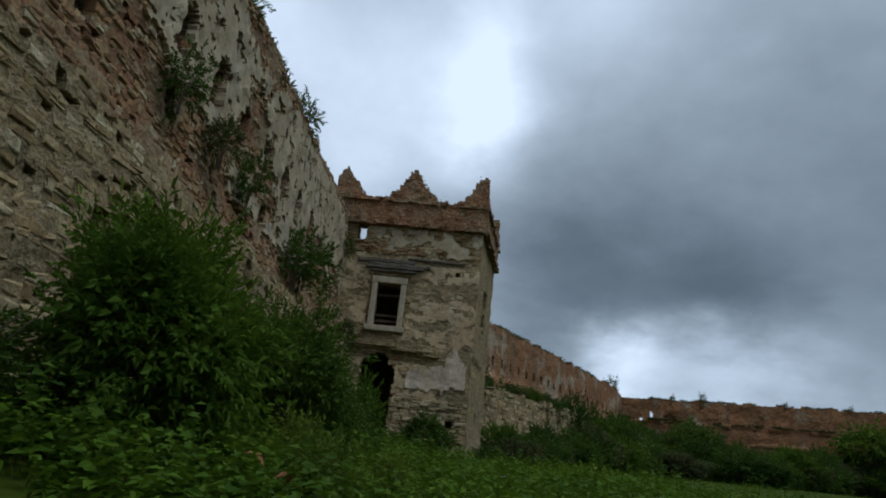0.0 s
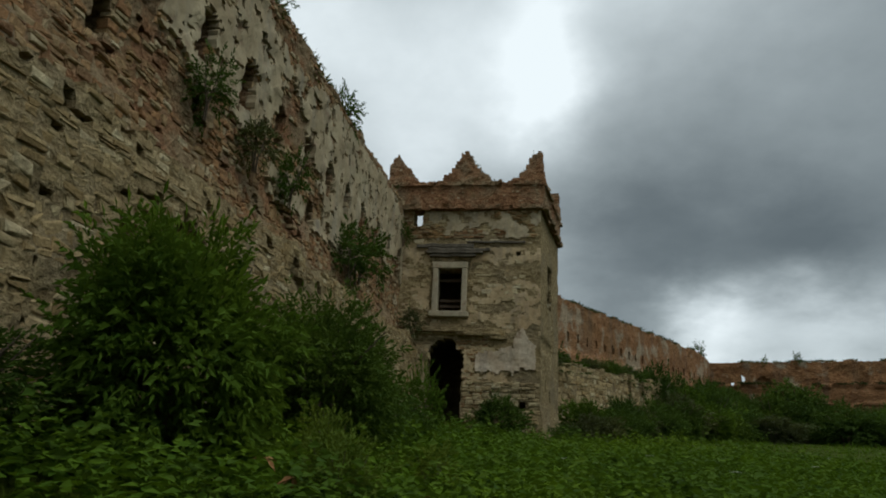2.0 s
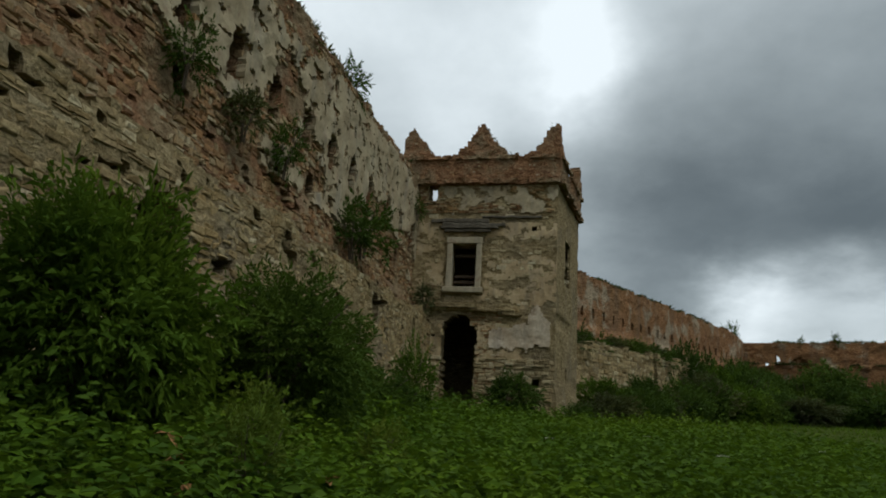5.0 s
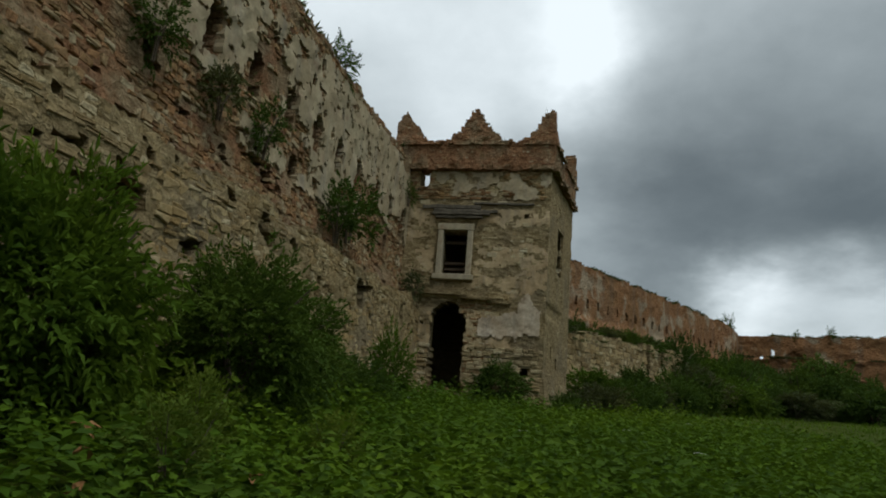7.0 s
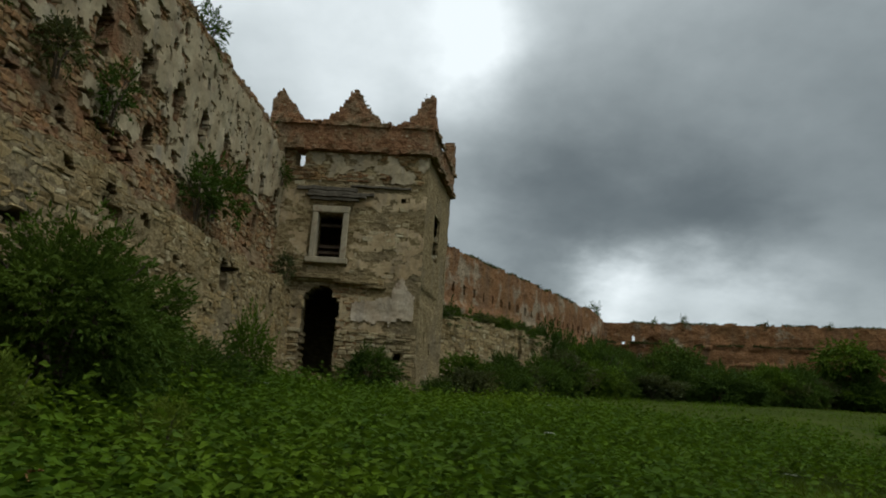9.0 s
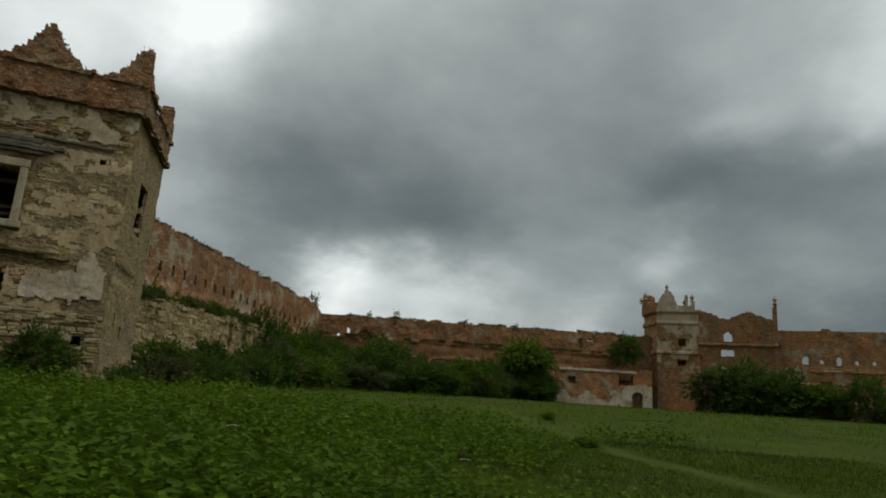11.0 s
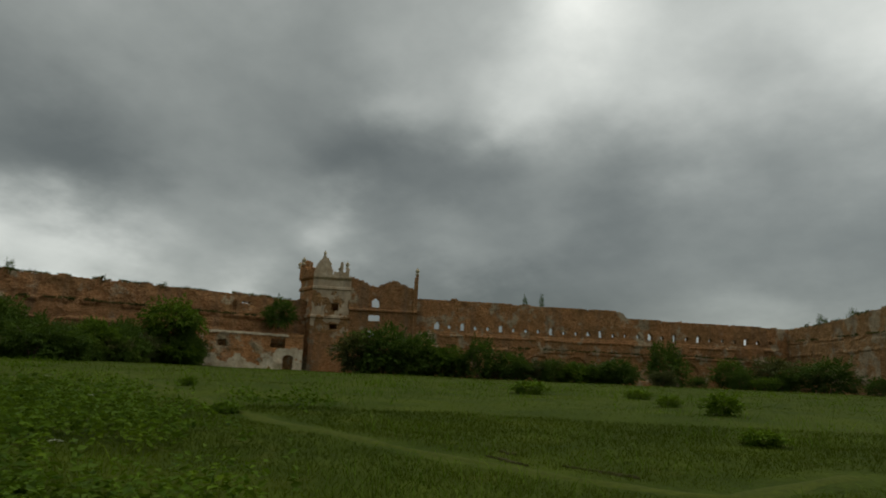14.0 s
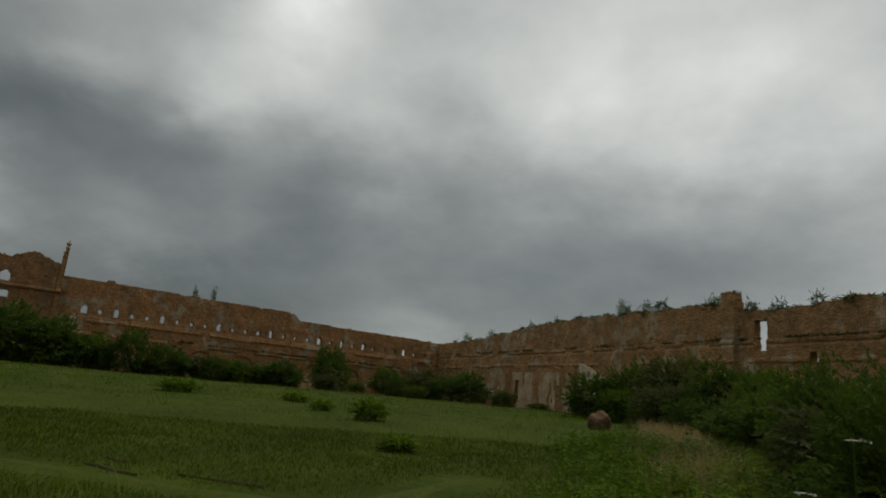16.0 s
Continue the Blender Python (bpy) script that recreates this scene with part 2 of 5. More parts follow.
def leafy(name, dark, light, shine=0.65):
    n = Nodes(name, shine)
    tone = n.mix(n.geo.outputs["Random Per Island"], dark, light)
    tone = n.mix(n.ramp(n.noise(0.9, 3), (0.35, 0.0), (0.7, 0.7)), tone, light)
    tone = n.mix(0.8, tone, n.ramp(n.noise(0.16, 5, 0.6), (0.34, (0.55, 0.6, 0.7)), (0.52, (1.0, 1.0, 1.0)), (0.7, (1.7, 1.4, 0.9))), "MULTIPLY")
    n.bsdf.inputs["Specular IOR Level"].default_value = 0.06
    n.put(tone, n.bsdf.inputs["Base Color"])
    thin = n.tree.nodes.new("ShaderNodeBsdfTranslucent")
    n.put(n.mix(0.5, tone, (light[0] * 1.3, light[1] * 1.2, light[2] * 0.6)), thin.inputs[0])
    both = n.tree.nodes.new("ShaderNodeMixShader")
    both.inputs[0].default_value = 0.3
    n.tree.links.new(n.bsdf.outputs[0], both.inputs[1])
    n.tree.links.new(thin.outputs[0], both.inputs[2])
    n.tree.links.new(both.outputs[0], n.out.inputs[0])
    return n.mat


def plain(name, colour, rough=0.9, grain=12):
    n = Nodes(name, rough)
    fine = n.noise(grain, 6)
    n.bump(fine, 0.6, 0.02)
    return n.done(n.mix(0.7, colour, n.ramp(fine, (0.25, 0.45), (0.7, 1.3)), "MULTIPLY"))


def meadow_soil():
    n = Nodes("meadow_soil", 0.97)
    wide, fine = n.noise(0.35, 6, 0.6), n.noise(6, 6)
    tone = n.mix(n.ramp(wide, (0.35, 0.0), (0.65, 1.0)), (0.03, 0.047, 0.003), (0.052, 0.071, 0.005))
    tone = n.mix(n.ramp(n.noise(0.9, 5), (0.58, 0.0), (0.75, 0.6)), tone, (0.08, 0.078, 0.014))
    tone = n.mix(0.6, tone, n.ramp(fine, (0.25, 0.4), (0.7, 1.3)), "MULTIPLY")
    n.bump(fine, 0.8, 0.06)
    return n.done(tone)


STONE = limestone("limestone", False)
STONE_LOOSE = limestone("limestone_joined", True)
TOWER_STONE = limestone("tower_stone", False, TOWER_TAN)
TOWER_LOOSE = limestone("tower_stone_joined", True, TOWER_TAN)
RED_STONE = limestone("brick_and_stone", False, RUDDY)
RED_LOOSE = limestone("brick_and_stone_joined", True, RUDDY)
BRICK_PIECE = limestone("brick_piece", False, BRICK)
BRICK_LOOSE = limestone("brick_joined", True, BRICK)
CORE = rubble("rubble_core", (0.18, 0.13, 0.06), (0.365, 0.29, 0.155), -0.03)
CORE_RED = rubble("rubble_with_brick", (0.17, 0.115, 0.06), (0.33, 0.25, 0.145), 0.15)
PLASTER = old_plaster("grey_plaster", (0.42, 0.358, 0.232), (0.31, 0.245, 0.145))
PLASTER_WARM = old_plaster("warm_plaster", (0.52, 0.42, 0.30), (0.37, 0.275, 0.18))
BRICK_FAR = brick_wall("red_brickwork", 0.06)
BRICK_LIMED = brick_wall("limed_brickwork", 0.12, (0.29, 0.147, 0.066), 0.6)
BRICK_DEEP = brick_wall("deep_red_brickwork", 0.05, (0.30, 0.147, 0.064), 0.5)
BRICK_LOOPS = brick_wall("loophole_brickwork", 0.12, (0.36, 0.174, 0.072), 0.5)
BRICK_GREY = brick_wall("greyed_brickwork", 0.13, (0.34, 0.19, 0.082), 0.45)
PARAPET_BRICK = rubble("parapet_brick", (0.16, 0.1, 0.055), (0.34, 0.25, 0.145), 0.2)
BRICK_LOW = brick_wall("orange_brickwork", 0.12, (0.47, 0.21, 0.085), 0.6)
STAINED = old_plaster("rust_stained_plaster", (0.46, 0.36, 0.24), (0.32, 0.2, 0.11))
PLASTER_TAN = old_plaster("tan_plaster", (0.49, 0.385, 0.225), (0.39, 0.285, 0.155))
LIME = old_plaster("old_limewash", (0.56, 0.48, 0.36), (0.42, 0.33, 0.22))
CUT_STONE = old_plaster("cut_stone", (0.45, 0.39, 0.27), (0.32, 0.27, 0.175))
DARK_STONE = plain("dark_stone", (0.115, 0.1, 0.075), 0.95, 7)
DARK_WOOD = plain("dark_wood", (0.09, 0.065, 0.045), 0.8)
BARK = plain("bark", (0.10, 0.08, 0.055), 0.9)
SOIL = meadow_soil()
LEAF = leafy("green_leaf", (0.036, 0.074, 0.008), (0.09, 0.148, 0.015))
LEAF_DARK = leafy("dark_leaf", (0.028, 0.058, 0.010), (0.068, 0.112, 0.018))
LEAF_GREY = leafy("dusty_leaf", (0.046, 0.06, 0.022), (0.085, 0.098, 0.036))
LEAF_DUSTY = leafy("pale_weed_leaf", (0.06, 0.1, 0.012), (0.13, 0.175, 0.025))
WEED = leafy("weed_leaf", (0.032, 0.075, 0.005), (0.105, 0.175, 0.012))
BLADE = leafy("grass_blade", (0.034, 0.058, 0.004), (0.066, 0.094, 0.007))
DRY = leafy("dry_grass", (0.16, 0.13, 0.06), (0.3, 0.24, 0.12))


# ---- mesh tools ----
def smoothstep(lo, hi, v):
    k = np.clip((np.asarray(v, float) - lo) / (hi - lo), 0, 1)
    return k * k * (3 - 2 * k)


LATTICE = np.random.RandomState(7).rand(8, 256, 256)


def value_noise(x, y, seed=0):
    x, y = np.asarray(x, float), np.asarray(y, float)
    ix, iy = np.floor(x).astype(int), np.floor(y).astype(int)
    fx, fy = x - ix, y - iy
    fx, fy = fx * fx * (3 - 2 * fx), fy * fy * (3 - 2 * fy)
    t = LATTICE[seed % 8]
    a, b = t[ix % 256, iy % 256], t[(ix + 1) % 256, iy % 256]
    c, d = t[ix % 256, (iy + 1) % 256], t[(ix + 1) % 256, (iy + 1) % 256]
    return (a * (1 - fx) + b * fx) * (1 - fy) + (c * (1 - fx) + d * fx) * fy


def fbm(x, y, octaves=4, seed=0):
    total, size = 0.0, 0.5
    for k in range(octaves):
        total = total + size * value_noise(np.asarray(x) * 2**k + 17.3 * k, np.asarray(y) * 2**k + 9.1 * k, seed + k)
        size *= 0.5
    return total / (1 - 0.5**octaves)


def raw_mesh(name, verts, faces, material, smooth_faces=False):
    """A mesh from arrays: verts (n, 3), faces (m, 3 or 4)."""
    mesh = bpy.data.meshes.new(name)
    verts, faces = np.asarray(verts, np.float32), np.asarray(faces, np.int32)
    per = faces.shape[1]
    mesh.vertices.add(len(verts))
    mesh.vertices.foreach_set("co", verts.ravel())
    mesh.loops.add(faces.size)
    mesh.loops.foreach_set("vertex_index", faces.ravel())
    mesh.polygons.add(len(faces))
    mesh.polygons.foreach_set("loop_start", np.arange(0, faces.size, per, dtype=np.int32))
    mesh.polygons.foreach_set("loop_total", np.full(len(faces), per, np.int32))
    mesh.polygons.foreach_set("use_smooth", np.full(len(faces), smooth_faces))
    mesh.update(calc_edges=True)
    mesh.materials.append(material)
    return mesh


def under(ob, parent):
    ob.parent = parent
    return ob


def part(name, bm, material, parent, label=""):
    mesh = bpy.data.meshes.new(name)
    bm.normal_update()
    bm.to_mesh(mesh)
    bm.free()
    mesh.materials.append(material)
    return tagged(under(new(name, mesh), parent), label)


def holder(name, label, category, group="", kind="", at=(0, 0, 0)):
    ob = new(name)
    ob.location = at
    return tagged(ob, label, category, group, kind)


def box_bm(bm, lo, hi, bevel=0.0):
    """A box between two corners, in a bmesh, with its edges bevelled."""
    made = bmesh.ops.create_cube(bm, size=1.0)["verts"]
    size, mid = Vector(hi) - Vector(lo), (Vector(hi) + Vector(lo)) / 2
    for v in made:
        v.co = Vector((v.co.x * size.x, v.co.y * size.y, v.co.z * size.z)) + mid
    if bevel:
        edges = list({e for v in made for e in v.link_edges})
        bmesh.ops.bevel(bm, geom=edges, offset=bevel, segments=1, affect="EDGES")
    return bm


class Face:
    """An upright plane in plan: from p to q, its front to the right of that way (or to the left)."""

    def __init__(self, p, q, left=False):
        self.p, self.q = np.array(p, float), np.array(q, float)
        self.length = float(np.linalg.norm(self.q - self.p))
        self.d = (self.q - self.p) / self.length
        self.n = np.array([self.d[1], -self.d[0]]) * (-1 if left else 1)

    def at(self, u, v, out=0.0):
        u, v, out = np.broadcast_arrays(np.asarray(u, float), np.asarray(v, float), np.asarray(out, float))
        return np.stack([self.p[0] + self.d[0] * u + self.n[0] * out, self.p[1] + self.d[1] * u + self.n[1] * out, v], -1)


def shell(name, face, material, lo, hi, cell, keep, relief, thick, jag=0.3, u0=0.0, u1=None, parent=None):
    """A wall of masonry on a face: cells for which keep(u, v) is true, its front moved out by relief(u, v), as thick as told."""
    u1 = face.length if u1 is None else u1
    nu, nv = max(1, round((u1 - u0) / cell)), max(1, round((hi - lo) / cell))
    us, vs = np.linspace(u0, u1, nu + 1), np.linspace(lo, hi, nv + 1)
    uc, vc = np.meshgrid((us[:-1] + us[1:]) / 2, (vs[:-1] + vs[1:]) / 2, indexing="ij")
    mask = np.asarray(keep(uc, vc), bool)
    ug, vg = np.meshgrid(us, vs, indexing="ij")
    rng = np.random.RandomState(len(name) * 7 + nu)
    du, dv = (rng.rand(2, nu + 1, nv + 1) - 0.5) * cell * jag * 2
    du[0], du[-1] = 0, 0
    out = relief(ug, vg)
    front, back = face.at(ug + du, vg + dv, out), face.at(ug + du, vg + dv, -thick)
    verts = np.concatenate([front.reshape(-1, 3), back.reshape(-1, 3)])
    ids = np.arange((nu + 1) * (nv + 1)).reshape(nu + 1, nv + 1)
    far = len(front.reshape(-1, 3))
    i, j = np.nonzero(mask)
    a, b, c, d = ids[i, j], ids[i + 1, j], ids[i + 1, j + 1], ids[i, j + 1]
    faces = [np.stack([a, b, c, d], 1), np.stack([a, d, c, b], 1) + far]
    padded = np.pad(mask, 1)
    for di, dj, s, e in ((-1, 0, "a", "d"), (1, 0, "c", "b"), (0, -1, "b", "a"), (0, 1, "d", "c")):
        open_side = ~padded[i + 1 + di, j + 1 + dj]
        corner = {"a": a[open_side], "b": b[open_side], "c": c[open_side], "d": d[open_side]}
        s, e = corner[s], corner[e]
        faces.append(np.stack([s, e, e + far, s + far], 1))
    faces = np.concatenate(faces)
    if np.cross(np.append(face.d, 0), (0, 0, 1)) @ np.append(face.n, 0) < 0:
        faces = faces[:, ::-1]
    used = np.unique(faces)
    back_to = np.zeros(len(verts), int)
    back_to[used] = np.arange(len(used))
    ob = new(name, raw_mesh(name, verts[used], back_to[faces], material))
    if parent is not None:
        ob.parent = parent
    return ob


def stones(face, rows, keep, out, seed, depth=0.25, proud_by=0.035, uneven=0.42):
    """Boxes with worn edges for a stretch of coursed stones: rows of (u, v, width, height) -> verts, faces."""
    rng = np.random.RandomState(seed)
    rows = np.array(rows)
    for at in (0.12, 0.5, 0.88):
        rows = rows[np.asarray(keep(rows[:, 0] + rows[:, 2] * at, rows[:, 1] + rows[:, 3] / 2), bool)]
    rows = rows[(rows[:, 0] > -0.04) & (rows[:, 0] + rows[:, 2] < face.length + 0.04)]
    n = len(rows)
    if not n:
        return None
    u, v, w, h = rows.T
    corner_u = np.stack([u, u + w, u + w, u], 1) + (rng.rand(n, 4) - 0.5) * np.minimum(w, h)[:, None] * uneven
    corner_v = np.stack([v, v, v + h, v + h], 1) + (rng.rand(n, 4) - 0.5) * h[:, None] * uneven
    mid_u, mid_v = corner_u.mean(1, keepdims=True), corner_v.mean(1, keepdims=True)
    soft = np.clip(np.minimum(w, h)[:, None] * 0.16, 0.012, 0.05)
    inner_u = corner_u + np.sign(mid_u - corner_u) * soft
    inner_v = corner_v + np.sign(mid_v - corner_v) * soft
    proud = out(mid_u, mid_v) + (rng.rand(n, 1) ** 1.5) * proud_by + 0.005
    rings = [(corner_u, corner_v, proud - depth), (corner_u, corner_v, proud - soft * 0.9), (inner_u, inner_v, proud + (rng.rand(n, 4) - 0.5) * 0.02)]
    verts = np.concatenate([face.at(a, b, c) for a, b, c in rings], 1)
    base = np.arange(n)[:, None] * 12
    faces = [base + np.array([[8, 9, 10, 11]])]
    for ring in (0, 4):
        for k in range(4):
            m = (k + 1) % 4
            faces.append(base + np.array([[ring + k, ring + m, ring + m + 4, ring + k + 4]]))
    faces = np.stack(faces, 1).reshape(-1, 4)
    if np.cross(np.append(face.d, 0), (0, 0, 1)) @ np.append(face.n, 0) < 0:
        faces = faces[:, ::-1]
    return verts, faces


def courses(u0, u1, v0, v1, heights, widths, seed):
    rng = random.Random(seed)
    rows, v = [], v0
    while v < v1:
        h = rng.uniform(*heights)
        u = u0 - rng.uniform(0, widths[1])
        while u < u1:
            w = rng.uniform(*widths)
            if w > widths[1] * 0.6 and rng.random() < 0.25:
                half = h * rng.uniform(0.4, 0.6)
                rows += [(u, v, w - 0.03, half - 0.02), (u, v + half, w - 0.03, h - half - 0.02)]
            else:
                rows.append((u, v, w - 0.03, h - 0.022))
            u += w
        v += h
    return rows


def lay_stones(face, rows, keep, out, seed, parent, near, name="stone", limit=300, depth=0.25, mats=None, proud_by=0.035, uneven=0.42):
    """Stones nearest to the point 'near' of the face are parts of their own; the others are joined."""
    made = stones(face, rows, keep, out, seed, depth, proud_by, uneven)
    if made is None:
        return
    verts, faces = made
    count = len(verts)
    mids = verts.mean(1)
    order = np.argsort(((mids - np.array(near)) ** 2).sum(1))
    single, rest = order[:limit], order[limit:]
    quads = faces.reshape(count, -1, 4)
    for k in single:
        mesh = raw_mesh(name, verts[k] - mids[k], quads[k] - k * 12, (mats or (STONE, STONE_LOOSE))[0])
        ob = under(new(name, mesh), parent)
        ob.location = mids[k] - np.array(parent.location)
    if len(rest):
        joined = verts[rest].reshape(-1, 3)
        shift = (np.arange(len(rest)) - rest) * 12
        ob = under(new("stonework", raw_mesh("stonework", joined, (quads[rest] + shift[:, None, None]).reshape(-1, 4), (mats or (STONE, STONE_LOOSE))[1])), parent)
        ob.location = -parent.location
        tagged(ob, kind="stuff")


def inside(u, v, cu, lo, hi, width, arch=True):
    """Whether a point lies in an opening, round-headed or square."""
    half = width / 2
    body = (abs(u - cu) < half) & (v > lo) & (v < hi - (half if arch else 0))
    if not arch:
        return body
    return body | (((u - cu) ** 2 + (v - hi + half) ** 2 < half * half) & (v > hi - half - 0.01))


def terrain(x, y):
    """The lie of the land: a hollow where the path runs, a bank towards the long wall, a slow rise to the gate."""
    x, y = np.asarray(x, float), np.asarray(y, float)
    k = np.clip(((x - 5.5) * 4.6 + (y + 2.4) * 3.1) / 30.77, 0, 1)
    far = np.hypot(x - 5.5 - 4.6 * k, y + 2.4 - 3.1 * k)
    bank = smoothstep(0.45, -0.25, (x - 8.5) / (far + 2.0) - 0.25)
    rise = bank * (0.55 * smoothstep(1.2, 5, far) + 0.55 * smoothstep(4, 22, far) + 1.05 * smoothstep(22, 78, far))
    rise = rise + (1 - bank) * (0.85 * smoothstep(3, 30, far) + 1.3 * smoothstep(24, 78, far))
    rise = rise + 0.5 * smoothstep(6.5, 2.5, x) * smoothstep(-3, 2, y) * smoothstep(24, 15, y) * smoothstep(1.0, 3.0, far) + 0.2 * smoothstep(20, 35, far) * smoothstep(80, 50, far)
    return rise + (fbm(x * 0.25, y * 0.25, 3, 2) - 0.5) * 0.25 * smoothstep(3, 9, far)


# ---- ground ----
def make_ground():
    step = np.sinh(np.linspace(-1, 1, 301) * 8.2) / np.sinh(8.2) * 3000
    gx, gy = np.meshgrid(step + 20, step + 20, indexing="ij")
    verts = np.stack([gx, gy, terrain(gx, gy)], -1).reshape(-1, 3)
    ids = np.arange(301 * 301).reshape(301, 301)
    faces = np.stack([ids[:-1, :-1], ids[1:, :-1], ids[1:, 1:], ids[:-1, 1:]], -1).reshape(-1, 4)
    tagged(new("ground", raw_mesh("ground", verts, faces, SOIL, True)), "green meadow ground rising gently to the walls", "ground", kind="structure")


make_ground()

# ---- the long wall ----
WALL_A = Face((0, -22), (0, 26.5))
FOOT_A = Face((1.0, -22), (1.0, 25.3))
LOOPS_A = [22 + y for y in (-2.6, -0.85, 0.9, 2.65, 4.4, 6.17, 7.87, 9.64, 11.49, 13.32, 15.02, 16.71, 18.51, 20.55, 22.36, 24.29)]
HOLES_A = [(22 + y, 9.8) for y in (0.5, 3.0, 5.5, 7.9, 9.97, 12.11, 14.41, 16.61, 19.2, 21.6, 23.6)] + [(32.57, 10.6), (36.9, 10.5), (28.3, 10.55)]
NICHES_A = [22 + y for y in (5.27, 8.07, 13.9, 20.46, 22.23)]


def wall_top_a(u):
    return 11.25 + 0.012 * (u - 35) + (fbm(u * 1.3, 3.1, 4, 1) - 0.5) * 0.55


def open_a(u, v):
    hole = np.zeros(np.shape(u), bool)
    wob = (fbm(np.asarray(u) * 3, np.asarray(v) * 3, 3, 4) - 0.5) * 0.12
    for c in LOOPS_A:
        hole |= inside(u + wob * 0.3, v, c, 7.85, 9.05, 0.56)
    for c, z in HOLES_A:
        hole |= inside(u + wob, v, c, z - 0.22, z + 0.2, 0.2, False)
    hole |= (fbm(np.asarray(u) * 1.6, np.asarray(v) * 4.5, 3, 7) > 0.72) & (np.asarray(v) < 7.6)
    for c in NICHES_A:
        hole |= inside(u + wob, v, c, 6.72, 7.42, 0.4)
    return hole


def swell_a(u, v):
    # Towards the broken ledge the brick core swells out.
    return 0.34 * smoothstep(7.0, 5.2, v + (fbm(u * 0.8, v * 0.8, 4, 6) - 0.5) * 1.0)


def relief_a(u, v):
    return (fbm(u * 2.2, v * 2.2, 5, 3) - 0.5) * 0.15 + swell_a(u, v)


wall_a = holder("wall_long", "long ruined courtyard wall of rubble and brick with plaster and loopholes", "wall", kind="structure")
shell("masonry", WALL_A, CORE_RED, 4.6, 12.0, 0.085, lambda u, v: (v < wall_top_a(u)) & ~open_a(u, v), relief_a, 1.3, parent=wall_a)
shell("back_masonry", Face((-1.304, -22), (-1.304, 26.5)), CORE_RED, -1.0, 11.9, 0.25, lambda u, v: v < wall_top_a(u) - 0.05, lambda u, v: 0 * u, 0.7, parent=wall_a)


def plaster_a(u, v):
    patch = fbm(u * 0.5, v * 0.6, 5, 5) + 0.22 * smoothstep(7.4, 9.2, v) - 0.34 * smoothstep(10.2, 11.0, v) + 0.17 * smoothstep(27, 38, u) * smoothstep(7.4, 8.0, v)
    # Pockmarks where putlogs and stones have dropped out, thick towards the ragged edges.
    pocks = fbm(u * 4.4, v * 5.0, 3, 1)
    edge = 0.665 - 0.105 * smoothstep(31, 37, u)
    return (patch > edge) & (pocks < 0.565 + 0.75 * np.clip(patch - edge, 0, 0.16)) & ~open_a(u, v) & (v < wall_top_a(u) - 0.35)


plaster = shell("plaster", WALL_A, PLASTER, 6.6, 11.4, 0.075, plaster_a, lambda u, v: (fbm(u * 2.2, v * 2.2, 2, 3) - 0.5) * 0.12 + (fbm(u * 1.3, v * 1.3, 3, 6) - 0.5) * 0.05 + 0.085 + swell_a(u, v), 0.1, 0.45, parent=wall_a)


tagged(plaster, "remains of grey lime plaster", kind="stuff")


# The thick foot of the wall, with a broken top.
def foot_top(u):
    return 5.25 + (fbm(u * 0.9, 7.7, 4, 2) - 0.5) * 0.7


def open_foot(u, v):
    wob = (fbm(np.asarray(u) * 3, np.asarray(v) * 3, 3, 4) - 0.5) * 0.15
    hole = inside(u + wob, v, 22 + 6.9, 3.85, 4.5, 1.0) | inside(u + wob, v, 22 + 17.5, 3.95, 4.92, 0.62) | inside(u + wob, v, 22 + 22.3, 4.2, 4.85, 0.4)
    for c, z in ((25.3, 5.3), (26.1, 5.1), (27.5, 5.0), (24.4, 4.4), (29.4, 4.9)):
        hole = hole | inside(u + wob, v, c, z - 0.1, z + 0.12, 0.22, False)
    crack = fbm(np.asarray(u) * 1.5, np.asarray(v) * 5.0, 3, 5) > 0.745 - 0.05 * smoothstep(3.8, 5.2, v)
    return hole | crack


def relief_foot(u, v):
    return (fbm(u * 1.6, v * 1.9, 5, 0) - 0.5) * 0.2 + 0.05 * (3.0 - np.minimum(v, 5)) - 0.10 * smoothstep(4.7, 5.5, v)


foot_a = holder("wall_foot", "thick battered rubble foot of the long wall", "wall", kind="structure")
shell("masonry", FOOT_A, CORE, -1.0, 5.8, 0.1, lambda u, v: (v < foot_top(u)) & ~open_foot(u, v), relief_foot, 0.8, parent=foot_a)
# ---- the corner tower ----
TOWER_F = Face((-0.3, 25), (6.05, 25))
TOWER_R = Face((6.05, 25), (6.85, 30.9))
TOWER_K = Face((-0.6, 31.3), (6.8, 31.3), True)
tower = holder("corner_tower", "square ruined corner tower of pale stone with a spiked brick parapet", "tower", at=(3, 28, 0))


def in_tower(ob):
    ob.parent = tower
    ob.matrix_parent_inverse = Matrix.Translation((-3, -28, 0))
    return ob


def open_front(u, v):
    x = u - 0.3
    wob = (fbm(u * 3, v * 3, 3, 4) - 0.5) * 0.2
    door = (x > 1.42 + wob * 0.6) & (x < 2.88 + wob) & (v > 1.75) & (v < 5.38 + wob * 1.5 - 0.6 * ((x - 2.1) / 0.75) ** 2)
    window = (abs(x - 2.21) < 0.53) & (v > 6.5) & (v < 8.36)
    gap = inside(x + wob, v, 0.68, 10.3, 11.05, 0.46, False)
    small = inside(x, v, 5.1, 8.95, 9.15, 0.25, False) | inside(x, v, 1.05, 4.4, 4.6, 0.2, False) | inside(x + wob, v, 5.3, 2.6, 2.9, 0.3, False)
    return door | window | gap | small


